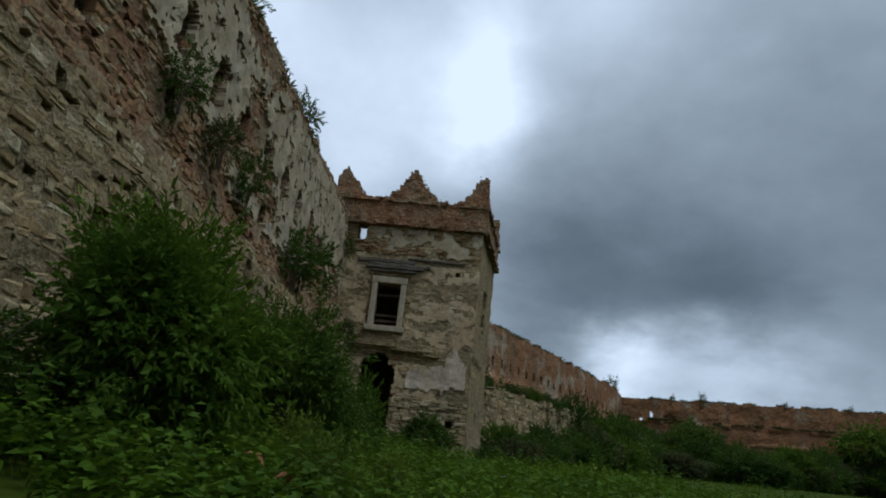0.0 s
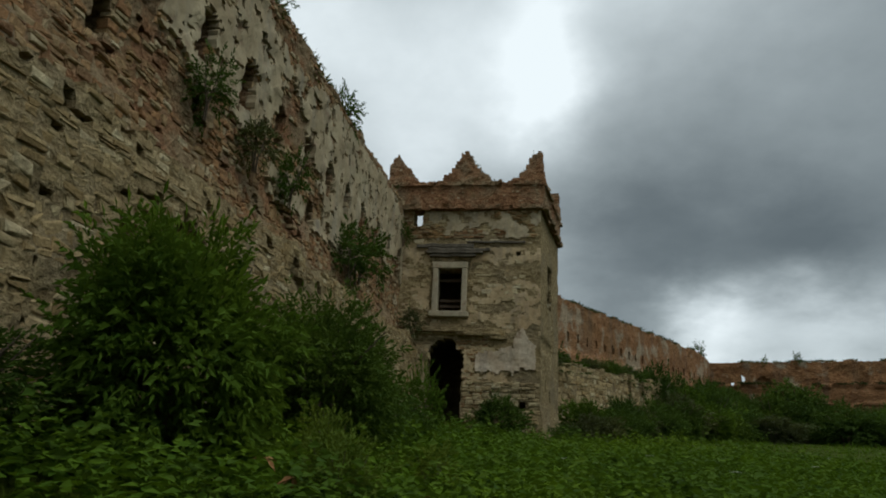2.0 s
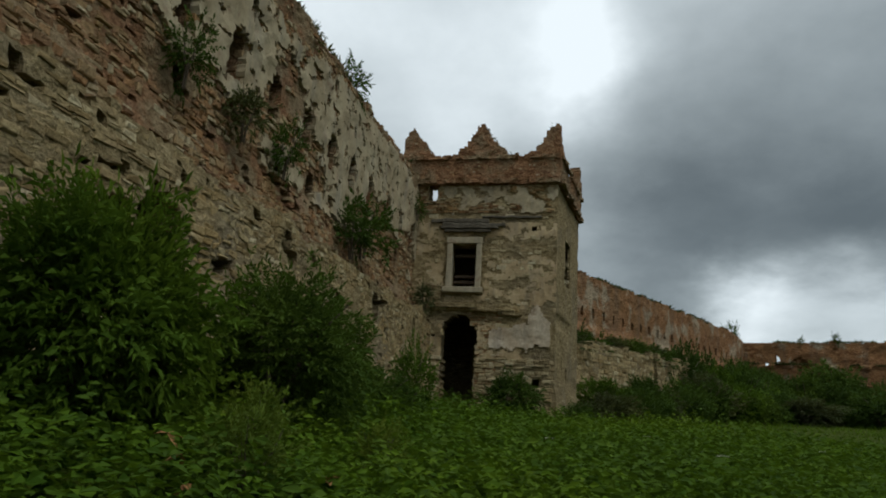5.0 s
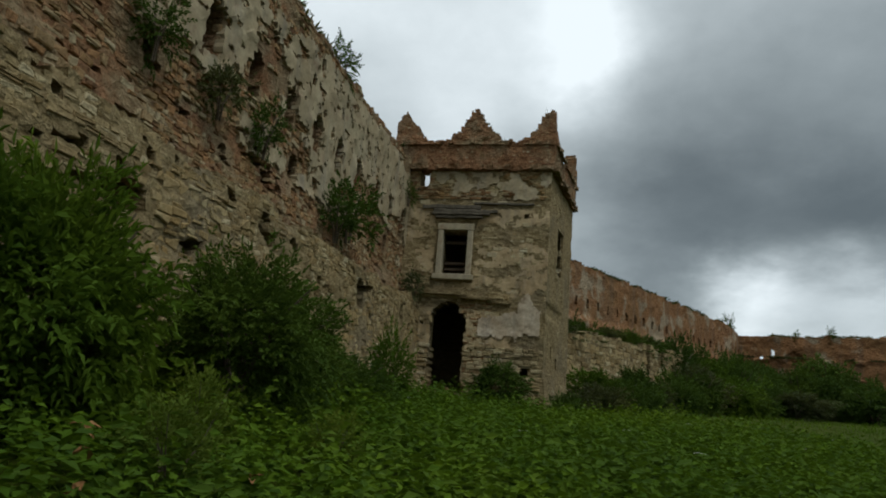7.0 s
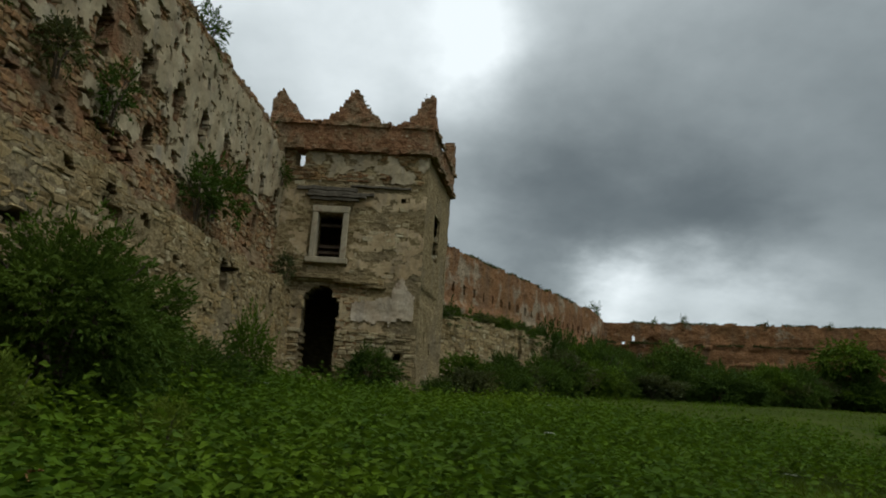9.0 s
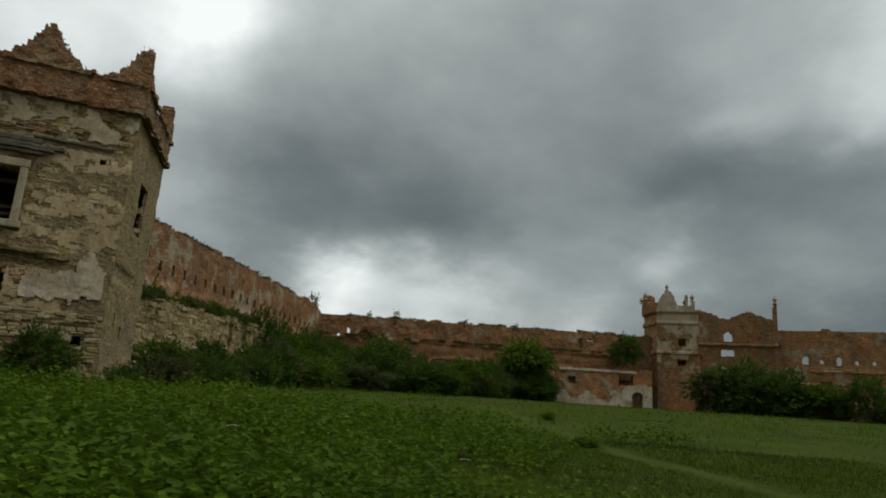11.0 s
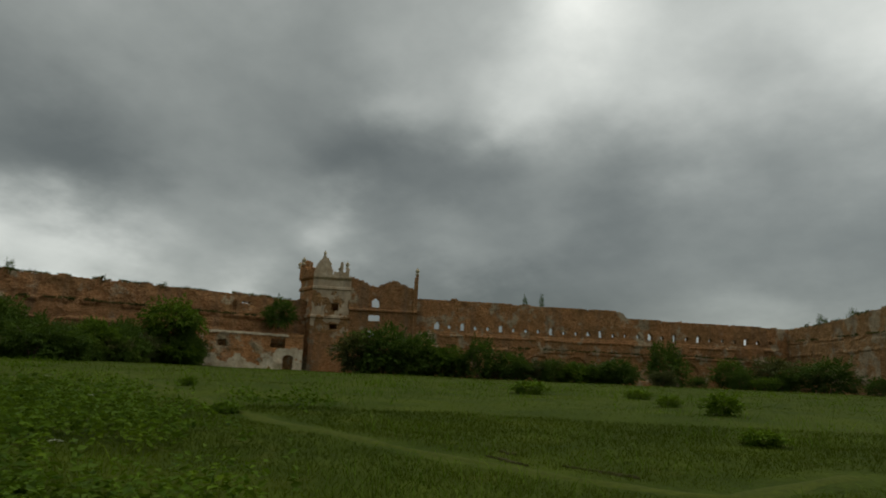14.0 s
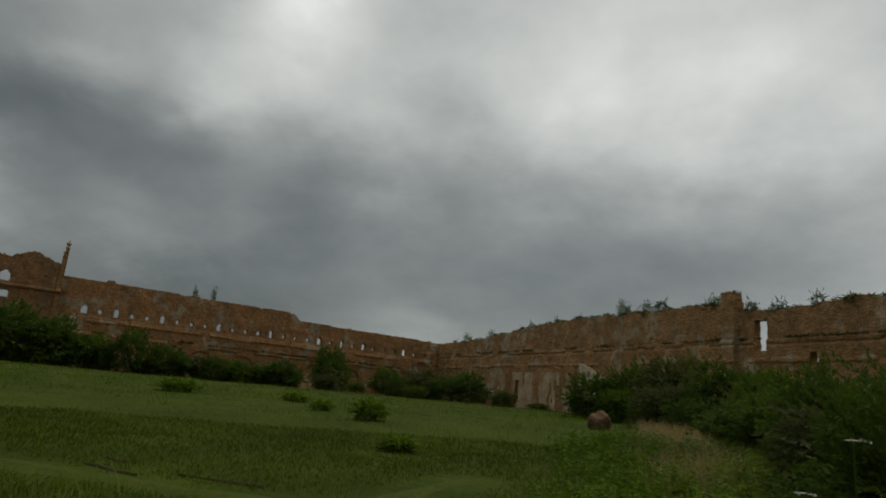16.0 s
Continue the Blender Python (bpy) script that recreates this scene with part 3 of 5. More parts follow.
def relief_front(u, v):
    bottom = 0.10 * smoothstep(3.2, 1.0, v)
    return (fbm(u * 1.8, v * 1.8, 4, 2) - 0.5) * 0.12 + bottom - 0.10 * smoothstep(5.7, 5.45, v) * smoothstep(4.9, 5.2, v) * smoothstep(4.6, 3.0, u)


in_tower(shell("front_wall", TOWER_F, CORE, 0.3, 11.15, 0.085, lambda u, v: ~open_front(u, v), relief_front, 0.85))


def open_right(u, v):
    return inside(u, v, 2.7, 7.1, 9.15, 1.5, False) | inside(u, v, 1.6, 3.4, 3.9, 0.25, False) | inside(u, v, 2.6, 9.7, 10.1, 0.25, False) | inside(u, v, 2.9, 3.0, 3.5, 0.25, False)


in_tower(shell("side_wall", TOWER_R, CORE, 0.3, 11.15, 0.1, lambda u, v: ~open_right(u, v), relief_front, 0.12))
in_tower(shell("inner_side_wall", Face(TOWER_R.p - TOWER_R.n * 0.13, TOWER_R.q - TOWER_R.n * 0.13), CORE, 0.3, 11.0, 0.25, lambda u, v: (u > 0.9) & ~inside(u, v, 3.0, 7.0, 9.4, 3.2, False), lambda u, v: 0 * u, 0.6))
in_tower(shell("rear_wall", TOWER_K, CORE, 0.3, 10.9, 0.3, lambda u, v: u > -1, lambda u, v: 0 * u, 0.8))
# Floors added inside the tower to shade its door and window openings.
for z in (5.55, 9.6):
    in_tower(part("floor", box_bm(bmesh.new(), (-0.25, 25.8, z), (5.95, 30.7, z + 0.22)), DARK_WOOD, tower))

# Unseen left wall, added to block light entering the tower behind the door.
in_tower(part("side_wall", box_bm(bmesh.new(), (-1.0, 26.52, 0.3), (-0.26, 31.2, 10.9), 0.05), CORE, tower))


# The parapet of brick between two string courses, with curved spikes.
def parapet_top(x):
    spikes = np.full(np.shape(x), 12.32)
    spikes = spikes + (fbm(np.asarray(x) * 2.5, 1.5, 3, 3) - 0.5) * 0.3
    rise = 1.6 * np.clip(1 - np.abs(x - 2.77) / 1.3, 0, 1) ** 1.45
    rise = np.maximum(rise, np.where(x < -0.4, 1.0 + 1.0 * (x + 0.75), 1.3 * np.clip((0.55 - x) / 0.95, 0, 1) ** 0.8))
    rise = np.maximum(rise, np.where(x < 6.15, 1.35 * np.clip((x - 4.65) / 1.1, 0, 1) ** 1.6, 0))
    return spikes + np.minimum(rise, 1.42 + 0.1 * (fbm(np.asarray(x) * 5, 2.5, 2, 1) - 0.5))


def stepped(top, u):
    """A broken edge that follows the courses and joints of the bricks."""
    cell = np.floor(np.asarray(u) / 0.11)
    return np.round((top(cell * 0.11 + 0.055) + (value_noise(cell * 0.73, 4.2, 3) - 0.5) * 0.2) / 0.085) * 0.085


PARAPET_F = Face((-0.75, 24.88), (6.15, 24.88))
in_tower(shell("parapet", PARAPET_F, PARAPET_BRICK, 11.0, 14.2, 0.07, lambda u, v: v < stepped(lambda w: parapet_top(w - 0.75), u) + (fbm(u * 6, v * 6, 2, 1) - 0.5) * 0.06,
               lambda u, v: (fbm(u * 3, v * 3, 4, 5) - 0.5) * 0.16, 0.5))


def side_top(u):
    return 12.2 + (fbm(u * 2.5, 8.5, 3, 3) - 0.5) * 0.3 + 1.5 * np.clip((u - 4.3) / 1.2, 0, 1) ** 1.4 + 1.3 * np.clip(1 - u / 1.2, 0, 1) ** 1.6


PARAPET_R = Face((6.17, 24.95), (6.98, 30.95))
in_tower(shell("side_parapet", PARAPET_R, PARAPET_BRICK, 11.0, 14.2, 0.08, lambda u, v: v < stepped(side_top, u), lambda u, v: (fbm(u * 3, v * 3, 4, 5) - 0.5) * 0.16, 0.5))
for z, high, deep in ((11.02, 0.2, 0.2), (12.12, 0.18, 0.16)):
    for face, length in ((PARAPET_F, 6.95), (PARAPET_R, 6.0)):
        in_tower(shell("string_course", face, CORE_RED, z, z + high, 0.07, lambda u, v: fbm(u * 1.7, v, 3, 2) > 0.3,
                       lambda u, v, deep=deep: 0.02 + deep * 0.6 + (fbm(u * 4, v * 4, 3, 1) - 0.5) * 0.22, -0.02, 0.35))

# Window surround of cut stone, sill, hood and inner timbers.
window = holder("window_1", "tall tower window in a pale cut stone surround", "window", kind="structure")
for name, lo, hi in (("jamb", (1.47, 24.86, 6.5), (1.7, 25.3, 8.36)), ("jamb", (2.72, 24.86, 6.5), (2.95, 25.3, 8.36)),
                     ("lintel", (1.44, 24.85, 8.362), (2.98, 25.3, 8.64)), ("window_sill", (1.36, 24.78, 6.26), (3.06, 25.3, 6.498))):
    part(name, box_bm(bmesh.new(), lo, hi, 0.025), CUT_STONE, window)
for z in (6.75, 7.0, 7.9):
    part("timber", box_bm(bmesh.new(), (1.7, 25.5, z), (2.9, 25.62, z + 0.12), 0.01), DARK_WOOD, window, "dark weathered timber bar")

# ---- the wall past the tower ----
DIR_B = np.array([0.475, 0.880])
START_B = np.array([9.516, 51.306]) - DIR_B * 24
WALL_B = Face(START_B, START_B + DIR_B * 57.7)
wall_b = holder("wall_bend", "long red brick curtain wall with a row of loopholes", "wall", kind="structure")


def top_b(u):
    return 11.85 - 0.5 * smoothstep(54, 57, u) + (fbm(u * 0.9, 2.2, 4, 2) - 0.5) * 0.4


def open_b(u, v):
    k = (u - 24.0) / 1.72
    near = (k - np.round(k)) * 1.72
    return inside(near, v, 0, 8.75, 9.42, 0.44) & (u > 8)


shell("masonry", WALL_B, BRICK_LIMED, -0.5, 12.3, 0.17, lambda u, v: (v < top_b(u)) & ~open_b(u, v), lambda u, v: (fbm(u * 1.2, v * 1.2, 5, 1) - 0.5) * 0.3 + 0.3 * smoothstep(8.3, 7.6, v), 0.6, parent=wall_b)
shell("back_masonry", Face(START_B - np.array([0.88, -0.475]) * 0.605, START_B + DIR_B * 57.7 - np.array([0.88, -0.475]) * 0.605), BRICK_LIMED, -0.5, 12.2, 0.4, lambda u, v: v < top_b(u) - 0.1, lambda u, v: 0 * u, 0.9, parent=wall_b)
OUT_B = np.array([0.88, -0.475])
TERRACE = Face(START_B + OUT_B * 4.5, START_B + OUT_B * 4.5 + DIR_B * 58)
terrace = holder("terrace_wall", "broken terrace wall of pale coursed stone overgrown with shrubs", "wall", kind="structure")


def terrace_top(u):
    gap = 2.2 * smoothstep(0.5, 0.1, np.abs(u - 21.2)) + 1.2 * smoothstep(0.4, 0.1, np.abs(u - 24.6))
    return 5.8 + 0.03 * (u - 12) + (fbm(u * 0.8, 5.5, 4, 3) - 0.5) * 1.0 - gap - 3.5 * smoothstep(27.5, 29.5, u)


shell("masonry", TERRACE, CORE, -0.5, 6.9, 0.14, lambda u, v: v < terrace_top(u), lambda u, v: (fbm(u * 1.2, v * 1.5, 4, 1) - 0.5) * 0.35, 0.8, u0=4, parent=terrace)
bank = []
for i in range(61):
    for j in range(9):
        u, w = 4 + i * 0.9, j / 8
        p = START_B + DIR_B * u + OUT_B * (0.1 + w * 4.1)
        h = float(terrace_top(np.array(u))) - 0.35
        h = max(h, 2.4 + 2.2 * (1 - w))
        bank.append((p[0], p[1], h + 1.3 * (1 - w) ** 1.5 + 0.25 * float(fbm(u, w * 4, 3, 1))))
ids = np.arange(61 * 9).reshape(61, 9)
faces = np.stack([ids[:-1, :-1], ids[1:, :-1], ids[1:, 1:], ids[:-1, 1:]], -1).reshape(-1, 4)[:, ::-1]
tagged(new("bank", raw_mesh("bank", bank, faces, SOIL, True)), "overgrown earth bank on the terrace", "ground", kind="structure")

# ---- the far wall to the gate tower ----
WALL_C = Face((25.2, 82.1), (66.4, 66.4))
wall_c = holder("wall_far", "far red brick curtain wall with a ragged top", "wall", kind="structure")


def ridge(u, v, level, deep):
    """A broken string course that stands out from a wall."""
    return 0.5 * deep * (np.abs(v - level - (fbm(u * 0.4, level, 3, 2) - 0.5) * 0.3) < 0.16) * (fbm(u * 0.5, level * 3.1, 3, 5) > 0.42)


def open_c(u, v):
    hole = inside(u, v, 4.2, 9.0, 9.7, 0.55) | inside(u, v, 3.0, 8.65, 8.95, 0.35, False)
    hole = hole | inside(u, v, 35.2, 10.15, 10.35, 1.0, False)
    return hole


def niche_c(u, v):
    return inside(u, v, 6.3, 8.2, 9.4, 1.7) | inside(u, v, 29.4, 8.2, 8.8, 0.9, False) | inside(u, v, 33.8, 9.0, 10.2, 0.5, False)


shell("masonry", WALL_C, BRICK_DEEP, 0.5, 11.8, 0.2, lambda u, v: (v < 11.25 + (fbm(u * 0.8, 4.4, 4, 5) - 0.5) * 0.5) & ~open_c(u, v),
      lambda u, v: (fbm(u * 0.9, v * 0.9, 5, 4) - 0.5) * 0.4 - 0.35 * niche_c(u, v) + 0.15 * smoothstep(8.3, 7.6, v) * smoothstep(12.9, 13.3, u) + ridge(u, v, 8.5, 0.35) + ridge(u, v, 6.6, 0.3), 1.2, parent=wall_c)

# ---- low ruin beside the gate ----
LOW = Face((48.3, 70.3), (62.7, 63.65))
low_ruin = holder("low_ruin", "low roofless brick building with peeling lime and an arched door", "ruin", at=(55, 67, 0))


def open_low(u, v):
    return inside(u, v, 14.1, 2.0, 4.1, 1.3) | inside(u, v, 12.75, 4.75, 5.85, 1.75, False) | inside(u, v, 6.2, 4.6, 5.35, 0.9, False)


def low_top(u):
    return 5.75 + 0.05 * u + (fbm(u * 1.1, 3.3, 4, 1) - 0.5) * 0.7 - 1.4 * smoothstep(2.5, 0.5, u)


def move_in(ob, parent):
    ob.parent = parent
    ob.matrix_parent_inverse = Matrix.Translation(-parent.location)
    return ob


move_in(shell("front_wall", LOW, BRICK_LOW, 1.0, 7.0, 0.16, lambda u, v: (v < low_top(u)) & ~open_low(u, v), lambda u, v: (fbm(u, v, 4, 1) - 0.5) * 0.25, 0.8), low_ruin)
tagged(move_in(shell("plaster", LOW, LIME, 1.2, 5.6, 0.14, lambda u, v: (fbm(u * 0.6, v * 0.9, 4, 2) - 0.13 * (v - 3.4) + 0.14 * smoothstep(11.5, 13.5, u) > 0.53) & ~open_low(u, v) & (v < low_top(u) - 0.2), lambda u, v: (fbm(u, v, 4, 1) - 0.5) * 0.25 + 0.06, 0.05, 0.45), low_ruin), "flaking whitish limewash", kind="stuff")
move_in(shell("end_wall", Face((50.4, 74.6), (48.3, 70.3)), BRICK_LIMED, 1.0, 5.6, 0.25, lambda u, v: v < 4.9 + (fbm(u, 1, 3, 2) - 0.5) * 1.2, lambda u, v: (fbm(u, v, 4, 1) - 0.5) * 0.2, 0.7), low_ruin)
move_in(shell("inner_wall", Face((50.0, 72.6), (64.0, 66.2)), BRICK_FAR, 1.0, 7.0, 0.3, lambda u, v: v < 5.6, lambda u, v: (fbm(u, v, 4, 1) - 0.5) * 0.2, 0.5), low_ruin)
# Unseen slab added over the interior so that the arched door stays dark.
corners = [LOW.at(0.2, 5.3, -0.8), LOW.at(14.9, 5.3, -0.8), (63.9, 66.0, 5.3), (50.2, 72.4, 5.3)]
bm = bmesh.new()
ring = [bm.verts.new(Vector(c) - low_ruin.location) for c in corners]
slab = bmesh.ops.extrude_face_region(bm, geom=[bm.faces.new(ring)])
for v in slab["geom"]:
    if isinstance(v, bmesh.types.BMVert):
        v.co.z += 0.3
part("vault", bm, CORE_RED, low_ruin)
bm = box_bm(bmesh.new(), (-4.6, -0.5, -0.14), (4.6, 0.5, 0.14), 0.03)
bmesh.ops.subdivide_edges(bm, edges=[e for e in bm.edges if e.calc_length() > 2], cuts=24)
for v in bm.verts:
    v.co += noise.noise_vector(v.co * 1.7) * 0.1
coping = part("coping", bm, LIME, low_ruin, "pale crumbling coping")
low_way = Vector((14.4, -6.65)).normalized()
coping.matrix_basis = Matrix.Translation(Vector(LOW.at(9.4, 6.3, -0.35)) - low_ruin.location) @ Matrix.Rotation(math.atan2(low_way.y, low_way.x), 4, "Z")
rubble_wall = holder("broken_wall", "knee-high broken stretch of pale wall in the grass", "ruin", at=(45, 71.5, 0))
move_in(shell("masonry", Face((39.5, 74.2), (46.8, 71.0)), BRICK_LIMED, 1.2, 4.4, 0.16, lambda u, v: v < 3.0 + 1.0 * smoothstep(5.6, 6.2, u) + (fbm(u, 1, 4, 2) - 0.5) * 0.6, lambda u, v: (fbm(u, v, 4, 1) - 0.5) * 0.3, 0.7), rubble_wall)

# ---- the gate tower ----
gate = holder("gate_tower", "gate tower of brick and peeling plaster with a broken gable", "tower", at=(67, 62, 0))
GATE_F = Face((64.75, 65.1), (68.35, 61.8))
GATE_L = Face((66.3, 69.3), (64.75, 65.1))


def open_gate(u, v):
    return inside(u, v, 3.0, 10.05, 10.95, 1.0, False) | inside(u, v, 2.9, 7.6, 8.3, 1.1, False) | inside(u, v, 0.9, 10.6, 10.9, 0.3, False) | inside(u, v, 2.9, 5.3, 5.6, 0.9, False)


def relief_gate(u, v):
    bands = 0.0
    for z in (12.9, 9.2):
        bands = bands + 0.22 * (np.abs(v - z) < 0.2)
    return bands + 0.35 * smoothstep(14.0, 14.3, v) + (fbm(u * 1.4, v * 1.4, 4, 2) - 0.5) * 0.12


def gable(u):
    x = np.asarray(u)
    crown = 14.5 + (fbm(x * 2.2, 6.6, 3, 2) - 0.5) * 0.8
    dome = 14.3 + 3.0 * np.clip(1 - np.abs(x - 1.25) / 1.25, 0, 1) ** 0.45 + (fbm(x * 2.4, 1.2, 3, 5) - 0.5) * 0.9
    crown = np.maximum(crown, np.minimum(dome, 17.2))
    crown = np.maximum(crown, np.where(np.abs(x - 3.5) < 0.2, 16.4, 0))
    crown = np.maximum(crown, np.where(np.abs(x - 3.3) < 0.75, 15.1, 0))
    return np.maximum(crown, np.where(np.abs(x - 4.3) < 0.25, 15.5, 0))


move_in(shell("front_wall", GATE_F, PLASTER_WARM, 1.0, 18.2, 0.12, lambda u, v: (v < gable(u)) & ~open_gate(u, v), relief_gate, 0.8), gate)
move_in(shell("side_wall", GATE_L, BRICK_LOOPS, 1.0, 17.4, 0.16, lambda u, v: v < np.maximum(15.3 + (fbm(u * 1.8, 2, 3, 2) - 0.5) * 2.2, np.where(np.abs(u - 1.2) < 0.6, 16.6, 0)) + 0.6 * smoothstep(1.5, 0, u), relief_gate, 0.8), gate)
move_in(shell("lower_wall", Face((64.6, 64.8), (68.3, 61.4)), BRICK_LOW, 1.0, 9.1, 0.14, lambda u, v: (v < 7.3 + (fbm(u * 1.5, v, 3, 2) - 0.5) * 1.6) & ~open_gate(u, v), lambda u, v: (fbm(u, v, 4, 1) - 0.5) * 0.15, 0.45), gate)
move_in(shell("inner_wall", Face((66.2, 66.6), (69.7, 63.3)), BRICK_FAR, 1.0, 13.6, 0.4, lambda u, v: u > -1, lambda u, v: 0 * u, 0.5), gate)


def gate_lime(u, v):
    return (fbm(u * 0.9, v * 0.8, 4, 3) + 0.3 * smoothstep(7.0, 9.4, v) > 0.78) & ~open_gate(u, v) & (v < 12.6)


tagged(move_in(shell("bare_brick", GATE_F, BRICK_FAR, 2.0, 14.2, 0.12, lambda u, v: ~gate_lime(u, v) & ~open_gate(u, v) & (v < 12.5), lambda u, v: relief_gate(u, v) + 0.03, 0.05, 0.45), gate), "red brick laid bare by fallen plaster", kind="stuff")
# Worn finials on the gable and the pier.
FINIAL = ((0.0, 0.30), (0.12, 0.30), (0.16, 0.18), (0.35, 0.14), (0.45, 0.26), (0.68, 0.30), (0.85, 0.2), (0.92, 0.08), (1.1, 0.05))
for x, y, z, scale in ((65.66, 64.27, 17.0, 0.75), (64.2, 66.6, 15.9, 0.9), (64.9, 68.2, 15.6, 0.8), (67.9, 62.3, 15.6, 0.9), (67.2, 62.9, 15.0, 0.8), (74.15, 55.5, 15.3, 0.9)):
    bm = bmesh.new()
    rings = [[bm.verts.new((r * math.cos(a * 0.7854), r * math.sin(a * 0.7854), h)) for a in range(8)] for h, r in FINIAL]
    for lower, upper in zip(rings[:-1], rings[1:]):
        for a in range(8):
            bm.faces.new((lower[a], lower[(a + 1) % 8], upper[(a + 1) % 8], upper[a]))
    bm.faces.new(rings[-1])
    finial = part("finial", bm, CUT_STONE, gate)
    finial.matrix_basis = Matrix.LocRotScale(Vector((x, y, z)) - gate.location, None, (scale, scale, scale))
GATE_R = Face((68.3, 61.85), (74.3, 55.4))


def open_rear(u, v):
    return inside(u, v, 3.35, 10.7, 11.95, 0.95) | inside(u, v, 3.25, 8.95, 9.85, 1.35, False) | inside(u, v, 3.25, 6.9, 7.7, 1.3, False)


def rear_top(u):
    return 13.9 + 0.9 * np.sin(u * 1.35 + 0.3) * 0.5 + (fbm(u * 2, 2, 3, 1) - 0.5) * 0.5 + 1.6 * smoothstep(8.25, 8.45, u) + 0.5 * smoothstep(1.0, 0.2, u)


move_in(shell("rear_wall", GATE_R, BRICK_DEEP, 1.0, 16.0, 0.16, lambda u, v: (v < rear_top(u)) & ~open_rear(u, v), lambda u, v: (fbm(u, v, 4, 1) - 0.5) * 0.25 + 0.25 * (np.abs(v - 10.3) < 0.2) + 0.25 * (u > 8.2), 0.8), gate)
move_in(shell("inner_side", Face((71.5, 64.9), (68.4, 61.9), True), BRICK_FAR, 1.0, 14.5, 0.25, lambda u, v: v < 14, lambda u, v: 0 * u, 0.6), gate)


# ---- the wall with the row of loopholes ----
WALL_E = Face((74.4, 57.1), (110.7, 18.0))
wall_e = holder("wall_loopholes", "long brick curtain wall with an open row of loopholes", "wall", kind="structure")
SHIFT_E = float((np.array([76, 58.2]) - WALL_E.p) @ WALL_E.d)
TALL_E = (0, 2, 5, 9, 13, 17, 19, 21, 25)


def open_e(u, v):
    k = (u - SHIFT_E - 3.72) / 1.72
    i = np.round(k)
    near = (k - i) * 1.72
    some = (i >= 0) & (i <= 27)
    tall = np.isin(i, TALL_E)
    return some & np.where(tall, inside(near, v, 0, 8.45, 9.4, 0.62), inside(near, v, 0, 8.65, 9.1, 0.44))


def top_e(u):
    s = u - SHIFT_E
    return 12.45 - 0.011 * s + 0.35 * smoothstep(5.4, 5.7, s) * smoothstep(6.6, 6.2, s) - 0.9 * smoothstep(28.6, 30.0, s) + (fbm(u * 0.9, 1.1, 3, 5) - 0.5) * 0.16


def relief_e(u, v):
    return (fbm(u * 0.9, v * 0.9, 5, 6) - 0.5) * 0.3 + 0.1 * smoothstep(8.2, 8.05, v) + ridge(u, v, 7.7, 0.3) + ridge(u, v, 6.2, 0.35) - 0.3 * inside((u % 5.1) - 2.5, v, 0, 3.0, 5.6, 3.4)


shell("masonry", WALL_E, BRICK_LOOPS, 0.5, 13.2, 0.14, lambda u, v: (v < top_e(u)) & ~open_e(u, v), relief_e, 0.7, parent=wall_e)

# ---- the wall that closes the court ----
WALL_F = Face((110.9, 18.3), (40.0, -35.7))
wall_f = holder("wall_closing", "greyed brick curtain wall with shrubs along its top", "wall", kind="structure")


def top_f(u):
    return 10.9 + 1.5 * smoothstep(5, 32, u) - 0.95 * smoothstep(53.8, 54.2, u) + 0.35 * smoothstep(56, 66, u) + 0.8 * smoothstep(52.6, 52.8, u) * smoothstep(54.1, 53.9, u) + (fbm(u * 1.1, 4, 4, 3) - 0.5) * 0.35


def open_f(u, v):
    hole = inside(u, v, 56.2, 8.1, 10.75, 1.2, False) | inside(u, v, 60.7, 7.0, 8.0, 0.7) | inside(u, v, 42.5, 6.7, 7.1, 0.5)
    return hole | inside(u, v, 56.2, 6.1, 6.5, 0.7, False) | inside(u, v, 59.3, 6.1, 6.6, 0.6, False)


def relief_f(u, v):
    return (fbm(u * 0.8, v * 0.8, 5, 3) - 0.5) * 0.35 + 0.2 * smoothstep(8.8, 8.5, v) + 0.5 * (abs(u - 53.4) < 0.8) + ridge(u, v, 8.9, 0.4) + ridge(u, v, 7.3, 0.25)


shell("masonry", WALL_F, BRICK_GREY, 0.0, 13.4, 0.17, lambda u, v: (v < top_f(u)) & ~open_f(u, v), relief_f, 0.8, parent=wall_f)
STUB = Face((86.2, 5.4), (77.4, -1.3))
stub = holder("ruined_house_front", "roofless house front with stained pale plaster between red streaks", "ruin", at=(82, 2, 0))
move_in(shell("front_wall", STUB, BRICK_FAR, 1.0, 7.6, 0.16, lambda u, v: (v < 6.5 + (fbm(u * 0.9, 3, 4, 1) - 0.5) * 0.9) & ~inside(u, v, 1.4, 3.0, 5.2, 0.8, False), lambda u, v: (fbm(u, v, 4, 1) - 0.5) * 0.25, 0.7), stub)
tagged(move_in(shell("plaster", STUB, STAINED, 1.2, 7.0, 0.16, lambda u, v: (fbm(u * 1.5, v * 0.3, 3, 4) > 0.5) & (v < 6.1) & ~inside(u, v, 1.4, 3.0, 5.2, 0.8, False), lambda u, v: (fbm(u, v, 4, 1) - 0.5) * 0.25 + 0.06, 0.05, 0.45), stub), "stained whitish plaster", kind="stuff")
move_in(shell("end_wall", Face((89.2, 3.7), (86.2, 5.4), True), BRICK_LIMED, 1.0, 7.6, 0.25, lambda u, v: v < 6.6, lambda u, v: 0 * u, 0.7), stub)
